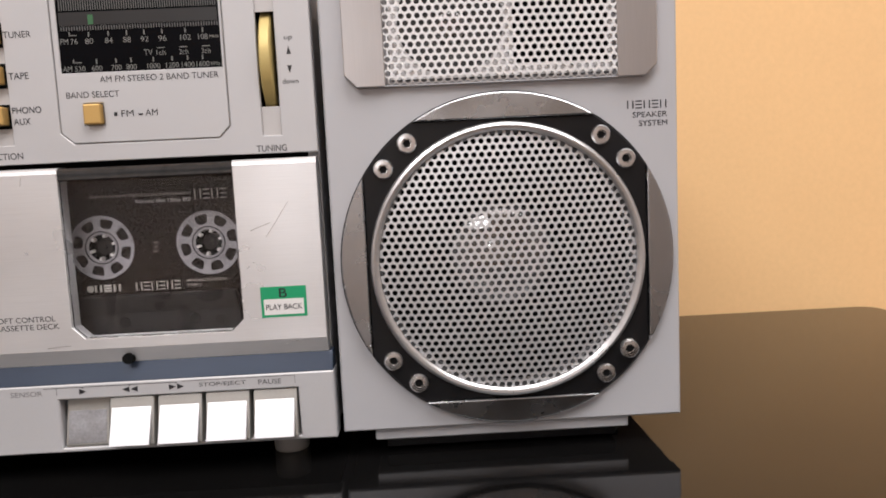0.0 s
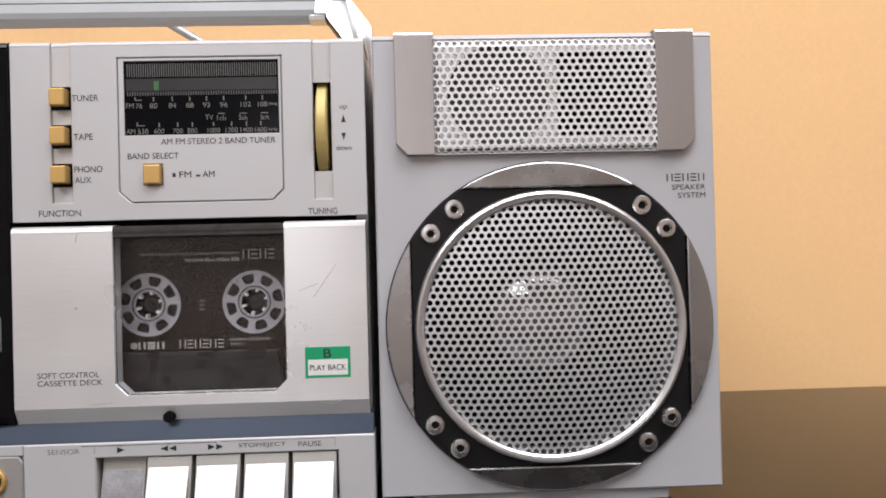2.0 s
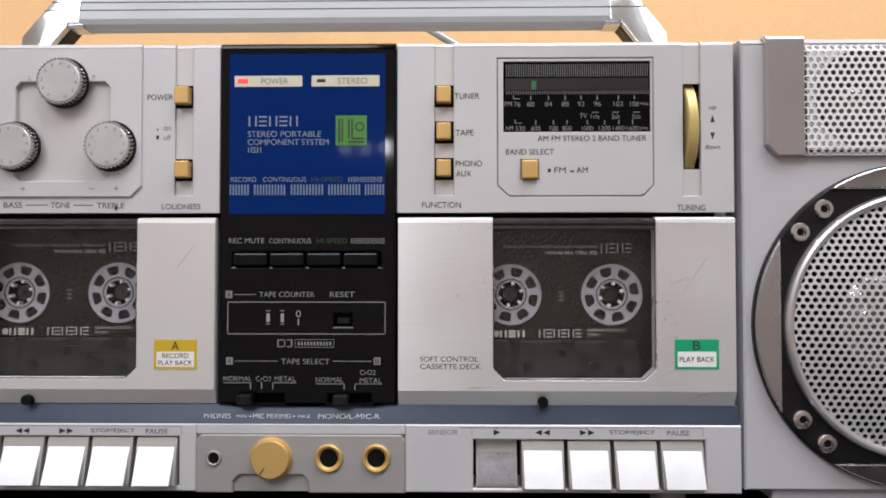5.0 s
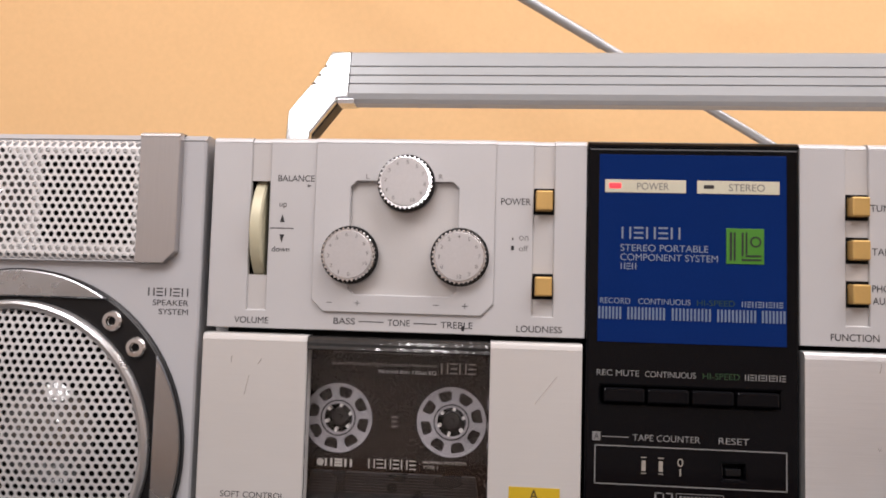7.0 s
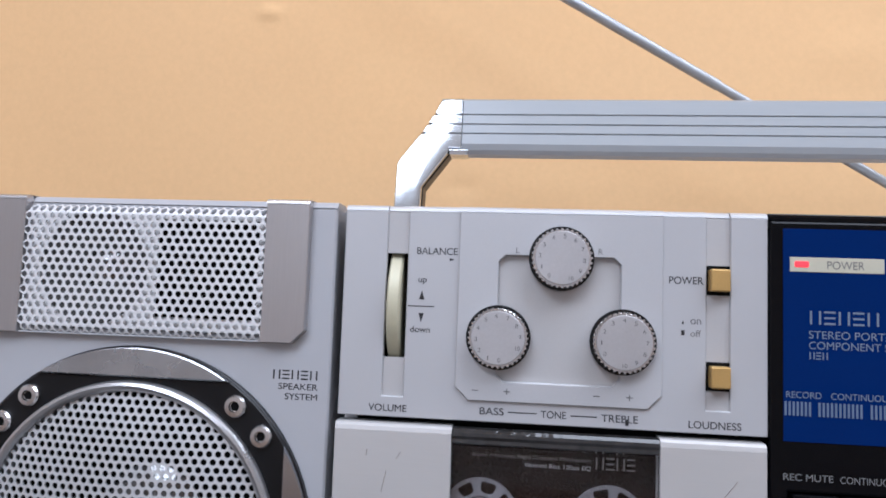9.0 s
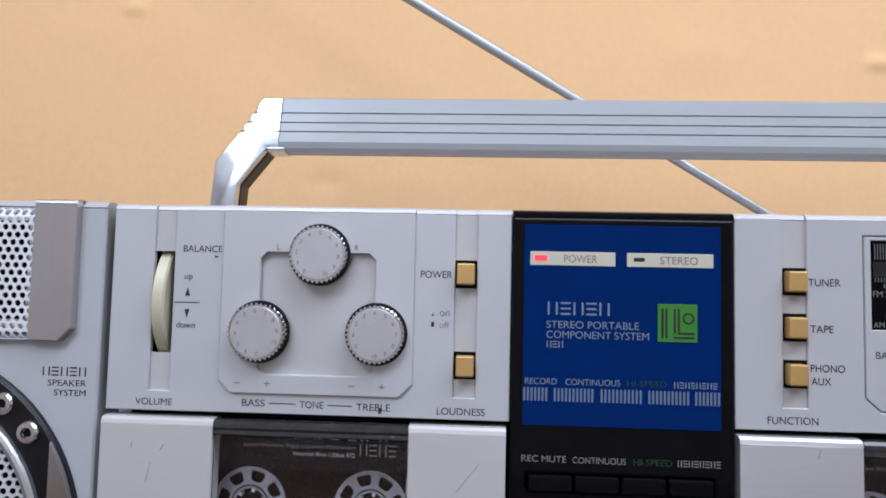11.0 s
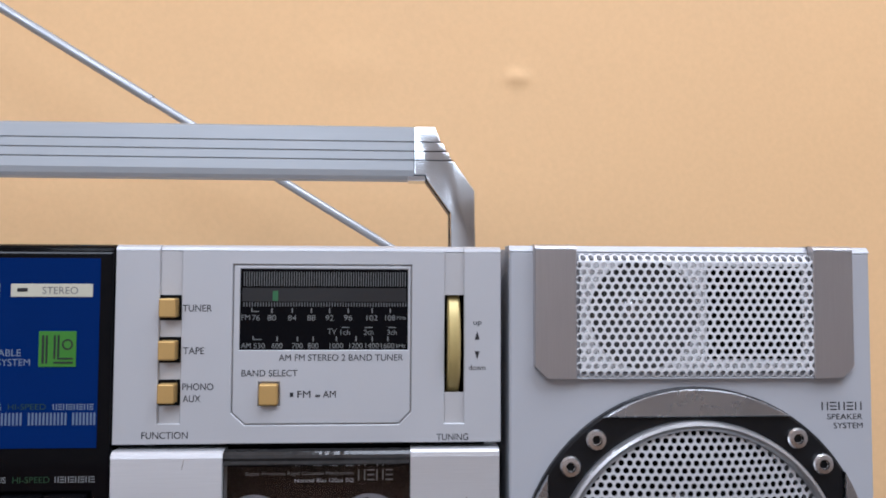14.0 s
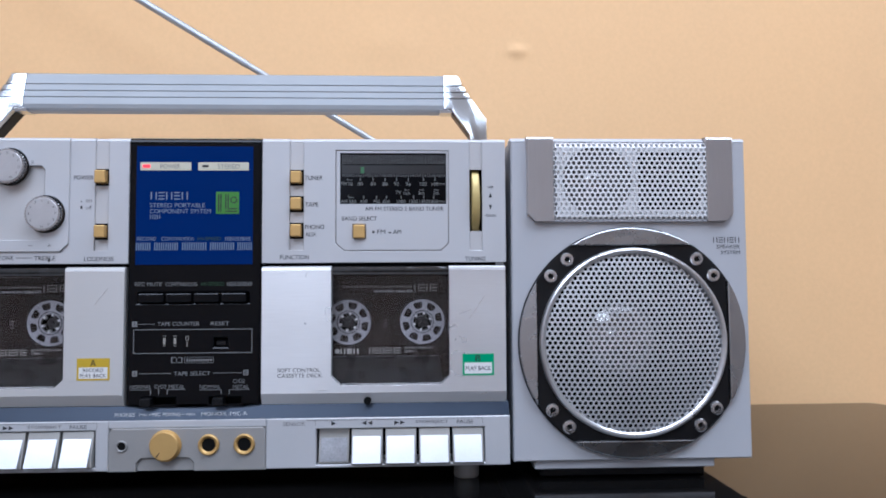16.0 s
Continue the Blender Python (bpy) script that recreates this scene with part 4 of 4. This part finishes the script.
# ---- slate band, key panels and jacks ----
part("trim_band", profile_x([(0.6, 46.0), (-2.2, 38.6), (8, 38.6), (8, 46.0)], -174.6, 174.6, 0.3), BAND_BLUE, unit, "slate blue trim band")
yb = -1.6
letters("PHONES", -41.8, -30.8, 41.6, 1.9, yb, WHITE_INK, unit)
letters("MIN", -28.6, -24.4, 41.5, 1.3, yb, WHITE_INK, unit)
arrow(-23.2, 41.5, 0.6, "l", yb, WHITE_INK, unit)
letters("MIC MIXING", -21.8, -6.4, 41.6, 1.9, yb, WHITE_INK, unit)
arrow(-4.9, 41.5, 0.6, "r", yb, WHITE_INK, unit)
letters("MAX", -3.4, 1.6, 41.5, 1.3, yb, WHITE_INK, unit)
letters("MONO/L-MIC-R", 4.8, 29.8, 41.6, 1.9, yb, WHITE_INK, unit)
YK = -2.6


def key_panel(x0, x1, kx0, kx1, kz0, kz1, n, pressed, words, name, ox):
    p = part(name, plate(rect(x0, x1, ZB, 38.6), [rect(kx0, kx1, kz0, kz1)], YK, 8, 0.5), SILVER, unit, "pale silver key panel")
    part("key_pit", box(kx0 - 2, kx1 + 2, 8.2, 9, kz0 - 1, kz1 + 1), DARK_VOID, p)
    w = (kx1 - kx0) / n
    for i in range(n):
        a, b = kx0 + i * w + (1.2 if i == 0 else 0.8), kx0 + (i + 1) * w - 0.8
        dn = 3.2 if i == pressed else 0.0
        k = part("piano_key", profile_x([(-1.6 + dn, kz1 - 0.5), (-2.6 + dn, kz1 - 4.0 - dn * 0.4), (-5.8 + dn, kz0 + 1.2), (-5.4 + dn, kz0 + 0.2), (7, kz0 + 0.2), (7, kz1 - 0.5)], a, b, 0.25), KEY_SIDE, unit, "grey piano key with chromed face")
        t0, t1 = kz1 - 4.0 - dn * 0.4, kz0 + 1.6
        part("key_face", profile_x([(-2.7 + dn, t0 - 0.2), (-8.4 + dn * 1.8, t1), (-7.4 + dn * 1.7, t1 - 0.4), (-1.8 + dn, t0 + 0.1)], a + 0.7, b - 1.0, 0.12), KEY_SHADED if i == pressed else KEY_CHROME, k, "bright chromed key face")
    for w_, xa, xb in words:
        if w_ in ("r", "ll", "rr"):
            for q, ch in enumerate(w_):
                arrow(xa + (xb - xa) * (q + 0.5) / len(w_), 35.6, 1.35 if len(w_) > 1 else 1.4, ch, YK, DARK_INK, p, 0.85)
        else:
            letters(w_, xa, xb, 35.6, 2.0, YK, FAINT_INK if w_ == "SENSOR" else MID_INK, p)
    if pressed == 0:
        rects([(62.2, 113.6, 37.3, 37.5), (77.0, 77.4, 36.9, 37.4), (95.2, 95.6, 36.9, 37.4), (113.2, 113.6, 36.9, 37.4)], YK, DARK_INK, p, "printed_line", 0.06)
    rects([(ox[0] if pressed < 0 else 115.6, ox[1], 37.5, 37.7), (ox[0], ox[0] + 0.2, 34.4, 37.7), (ox[1] - 0.2, ox[1], 34.4, 37.7)], YK, FAINT_INK, p, "printed_line", 0.06)


key_panel(-174.8, -44.6, -161.2, -51.6, 13.6, 33.4, 6, -1, [("RECORD", -157.6, -145.4), ("r", -135.3, -132.7), ("ll", -118.8, -112.8), ("rr", -100.8, -94.6), ("STOP/EJECT", -87.6, -69.6), ("PAUSE", -65.2, -56.2)], "key_panel", (-161, -50.6))
key_panel(40.2, 174.8, 67.6, 160.6, 13.2, 32.6, 5, 0, [("SENSOR", 49.4, 61.6), ("r", 75.8, 78.6), ("ll", 92.2, 98.6), ("rr", 110.2, 116.6), ("STOP/EJECT", 122.2, 140.4), ("PAUSE", 145.2, 154.2)], "key_panel", (67, 159.6))
jp = part("jack_panel", plate([(-44.5, ZB - 0.4), (-29.5, ZB - 0.4), (-29.5, 15.6), (-26.8, 18.2), (-1.4, 18.2), (1.2, 15.6), (1.2, ZB - 0.4), (40.1, ZB - 0.4), (40.1, 32.0), (38.6, 34.4), (-42.6, 34.4), (-44.5, 32.0)], [], YK - 0.3, 8, 0.5), GREY, unit, "grey jack panel")
part("jack_recess", box(-44.4, 40.0, YK + 1.2, 8, ZB, 34.3), GREY, jp)
part("panel_bridge", box(-44.55, 40.15, YK, 8, 34.5, 38.6, 0.3), SILVER, unit)
mk = part("mixing_knob", lathe(-13.8, 25.0, [(8.6, -2.9), (8.6, -3.4), (8.0, -3.6), (7.8, -5.2), (7.3, -5.9), (0, -6.0)], 48), GOLD, unit, "gold mixing knob")
nick = box(-0.2, 0.2, -6.12, -5.9, 3.8, 7.0)
bmesh.ops.rotate(nick, verts=nick.verts[:], cent=(0, 0, 0), matrix=Matrix.Rotation(math.radians(-145), 3, "Y"))
bmesh.ops.translate(nick, verts=nick.verts[:], vec=(-0.0138, 0, 0.025))
part("knob_nick", nick, DARK_INK, mk)
part("headphone_jack", lathe(-37.2, 25.0, [(3.1, -2.9), (3.0, -3.6), (2.6, -3.8), (2.2, -3.5), (2.1, -2.95)], 28), GREY, jp, "small headphone socket")
part("jack_bore", plate(disc(-37.2, 25.0, 2.15, 20), [], -3.3, -2.8), DARK_VOID, jp)
for x in (9.4, 28.6):
    part("microphone_jack", lathe(x, 25.2, [(5.7, -2.9), (5.6, -3.9), (5.1, -4.4), (4.4, -4.2), (3.7, -3.4), (3.6, -2.95)], 36), GOLD, jp, "gold microphone socket")
    part("jack_bore", plate(disc(x, 25.2, 3.7, 24), [], -3.2, -2.8), DARK_VOID, jp)
part("bottom_plate", box(-173.5, 173.5, 6, 163, ZB - 0.2, ZB + 1.2, 0.3), BLACK, unit)
for x in (-152, 152):
    for y in (20, 140):
        fb = lathe(0, 0, [(0, 0), (7.0, 0), (7.4, 1.0), (7.4, 11.3), (0, 11.3)], 28)
        bmesh.ops.rotate(fb, verts=fb.verts[:], cent=(0, 0, 0), matrix=Matrix.Rotation(math.radians(90), 3, "X"))
        bmesh.ops.translate(fb, verts=fb.verts[:], vec=(x * MM, y * MM, 0))
        part("foot", fb, GREY, unit, "short round grey foot")

# ---- handle and aerial ----
HY0, HY1 = 86, 100


def lean_back(bm):
    """The raised handle leans back a little."""
    for v in bm.verts:
        v.co.y += 0.2 * (v.co.z - 0.242)
        v.co.z += 0.0016
    return bm


grip = [(HY0 + 1.0, 257), (HY0 - 0.3, 256)]
for g in (248.9, 244.1, 239.5):
    grip += [(HY0 - 0.3, g + 0.4), (HY0 + 0.35, g + 0.1), (HY0 + 0.35, g - 0.1), (HY0 - 0.3, g - 0.4)]
grip += [(HY0 - 0.3, 234.4), (HY0 + 0.9, 231.6), (HY0 + 3.6, 230), (HY1 - 3, 230), (HY1, 233), (HY1, 255), (HY1 - 2, 257)]
part("handle_grip", lean_back(profile_x(grip, -143, 143)), HANDLE_GREY, unit, "grooved grey aluminium handle grip")
for k in (-1, 1):
    out = [(143, 232), (143, 257), (153.4, 257), (156.3, 249.4), (155.5, 248.9), (157.4, 248.5), (159.0, 244.6), (158.2, 244.1), (160.0, 243.7), (161.6, 240.0), (160.8, 239.5), (162.7, 239.1), (172.6, 224.6), (172.6, 190), (160.6, 190), (160.6, 213.5), (149.0, 230.2), (148.8, 232)]
    out = [(k * x, z) for x, z in out]
    arm = lean_back(plate(out if k < 0 else out[::-1], [], HY0 - 0.5, HY0 + 4, 0.9, 3))
    a = part("handle_arm", arm, ARM_CHROME, unit, "polished chrome handle arm")
    inner = [(x * 0.9975, z - 0.25) for x, z in out]
    part("arm_core", lean_back(plate(inner if k < 0 else inner[::-1], [], HY0 + 4.02, HY1, 0.3)), BLACK, a, "black plastic arm core")
    rects([(min(k * 143.1, k * 162), max(k * 143.1, k * 162), g - 0.3, g + 0.3) for g in (239.5,)] + [(min(k * 143.1, k * 158.8), max(k * 143.1, k * 158.8), 243.8, 244.4)] + [(min(k * 143.1, k * 156), max(k * 143.1, k * 156), 248.6, 249.2)], HY0 - 0.45, BLACK, a, "notch_line", 0.1, lean_back)
    part("grip_socket", lean_back(profile_x([(HY0 + 0.2, 229.2), (HY0 - 0.6, 231.4), (HY0 + 3, 233), (HY1 - 3, 233), (HY1, 230.6), (HY1 - 4, 229.0)], min(k * 140, k * 148.5), max(k * 140, k * 148.5), 0.2)), ARM_CHROME, a)


def rod(p, q, r0, r1, n=20):
    a, b = Vector(p) * MM, Vector(q) * MM
    bm = bmesh.new()
    bmesh.ops.create_cone(bm, cap_ends=True, segments=n, radius1=r0 * MM, radius2=r1 * MM, depth=(b - a).length)
    m = Matrix.Translation((a + b) / 2) @ (b - a).to_track_quat("Z", "Y").to_matrix().to_4x4()
    bmesh.ops.transform(bm, matrix=m, verts=bm.verts[:])
    return bm


A0, A1 = Vector((133.0, 155, 199.5)), Vector((-262.0, 155, 440.7))


def along(t):
    return tuple(A0 + (A1 - A0) * t)


aer = part("aerial", join(rod(along(0), along(0.36), 2.5, 2.5), rod(along(0.36), along(0.78), 2.9, 2.9), rod(along(0.78), along(1.0), 2.4, 2.4)), AERIAL_STEEL, unit, "extended telescopic chrome aerial")
part("aerial_joint", join(box(129, 141, 149, 161, 190, 195, 1), rod((134, 149, 197), (134, 162, 197), 4.0, 4.0)), SATIN_CHROME, aer)

# old scratches in the deck doors and faces
for x, z, ln, ang in ((-157.0, 104.0, 7.0, 78), (-152.5, 112.5, 2.6, 60), (-163.0, 113.0, 2.2, 85), (-50.0, 106.0, 12.0, 52), (157.0, 99.0, 16.0, 55), (150.5, 96.5, 8.0, 20), (62.0, 118.0, 4.0, 80), (160.0, 51.0, 5.0, 12), (70.0, 53.6, 9.0, 4)):
    sc = box(-ln / 2, ln / 2, -2.47, -2.38, -0.085, 0.085)
    bmesh.ops.rotate(sc, verts=sc.verts[:], cent=(0, 0, 0), matrix=Matrix.Rotation(math.radians(-ang), 3, "Y"))
    bmesh.ops.translate(sc, verts=sc.verts[:], vec=(x * MM, 0, z * MM))
    part("scratch", sc, SATIN_CHROME, unit, soft=False)

# ---- cassettes in the decks ----
def cassette(at):
    c = thing("audio_cassette", "smoked clear audio cassette with milky reels inside the deck", "cassette", at, "cassettes in the decks")
    # local: x about the middle of the reels, z about their height, face at y = 0
    hole = [disc(k * 21.25, 0, 6.0, 28) for k in (-1, 1)]
    part("shell", plate([(-48.8, -36), (48.8, -36), (50.2, -34.5), (50.2, 27), (48.8, 28), (-48.8, 28), (-50.2, 27), (-50.2, -34.5)], hole, 0, 11.5, 0.5), SHELL, c, "smoked clear plastic shell")
    part("head_plate", join(plate([(-33, -35.5), (33, -35.5), (30.5, -19.5), (-30.5, -19.5)], [disc(0, -24.6, 2.0, 20), disc(-14.2, -30.6, 1.9, 20), disc(13.8, -30.2, 1.9, 20), disc(24, -31.6, 1.9, 20)], -1.6, 0.1, 0.3),
                            *[box(-30.0 - 0.15 * i, 30.0 + 0.15 * i, -1.95, -1.5, -20.6 - 1.05 * i - 0.28, -20.6 - 1.05 * i + 0.28) for i in range(7)]), SHELL_TRIM, c, "ribbed dark head plate")
    # black discs stand in for the darkness inside the guide holes
    for hx, hz in ((0, -24.6), (-14.2, -30.6), (13.8, -30.2), (24, -31.6)):
        part("guide_hole_shade", plate(disc(hx, hz, 1.95, 20), [], -2.02, -1.5), DARK_VOID, c)
    for k in (-1, 1):
        x = k * 21.25
        holes = []
        for i in range(8):
            a = math.tau * i / 8 + 0.25 * k
            holes.append([(x + r_ * math.cos(a + d), r_ * math.sin(a + d)) for r_, d in ((7.7, -0.13), (8.4, -0.24), (10.9, -0.25), (11.6, -0.18), (11.6, 0.18), (10.9, 0.25), (8.4, 0.24), (7.7, 0.13))])
        reel = part("reel", plate(disc(x, 0, 12.8, 48), [disc(x, 0, 5.3, 32)] + holes, -0.5, -0.05, 0.1), REEL, c, "milky spoked reel")
        teeth = []
        for i in range(6):
            t = box(-0.5, 0.5, -0.3, 2.5, 4.1, 5.5)
            bmesh.ops.rotate(t, verts=t.verts[:], cent=(0, 0, 0), matrix=Matrix.Rotation(math.tau * i / 6 + 0.2, 3, "Y"))
            bmesh.ops.translate(t, verts=t.verts[:], vec=(x * MM, 0, 0))
            teeth.append(t)
        part("hub_teeth", join(*teeth), TOOTH, reel, "white hub teeth")
        part("reel_rim", plate(disc(x, 0, 12.9, 48), [disc(x, 0, 12.3, 48)], -0.75, -0.4, 0.1), REEL, reel)
        part("hub_collar", plate(disc(x, 0, 6.7, 36), [disc(x, 0, 6.2, 36)], -0.8, -0.4, 0.1), SHELL_TRIM, reel)
        part("drive_spindle", join(plate(disc(x, 0, 3.1, 24), [], 2.5, 8, 0.3), plate(disc(x, 0, 1.0, 16), [], 1.2, 3, 0.3)), SHELL_TRIM, reel)
    letters("Super Precision Rigid Cassette Mechanism", -24.5, 15.2, 20.2, 1.7, 0.0, CASSETTE_INK, c)
    letters("Normal Bias 120\u00b5s EQ", -6.5, 15.2, 17.6, 1.7, 0.0, WHITE_INK, c)
    open_bars(16.6, 30.2, 19.6, 4.0, 4, 0.45, 0.0, CASSETTE_INK, c)
    open_bars(-26.2, -15.0, -16.6, 2.9, 3, 0.8, 0.0, CASSETTE_INK, c)
    part("printed_dot", plate(disc(-27.6, -16.6, 1.4, 16), [], -0.1, 0.05), CASSETTE_INK, c)
    open_bars(-9.6, 8.8, -16.4, 3.4, 6, 0.4, 0.0, CASSETTE_INK, c)
    letters("NORMAL POSITION", 11.0, 27.0, -15.0, 1.1, 0.0, CASSETTE_INK, c)
    letters("TYPE I", 11.0, 16.6, -17.0, 1.1, 0.0, CASSETTE_INK, c)
    rects([(-1.2, 1.2, 0.9, 1.2), (-1.2, 1.2, -2.6, -2.3), (-0.7, 0.7, -0.9, -0.5)], 0.0, CASSETTE_INK, c, "printed_mark")
    return c


tape = cassette((105.2, 11.5, 90.4))
copy_thing(tape, pose(-0.1047, 0.0115, 0.0912))
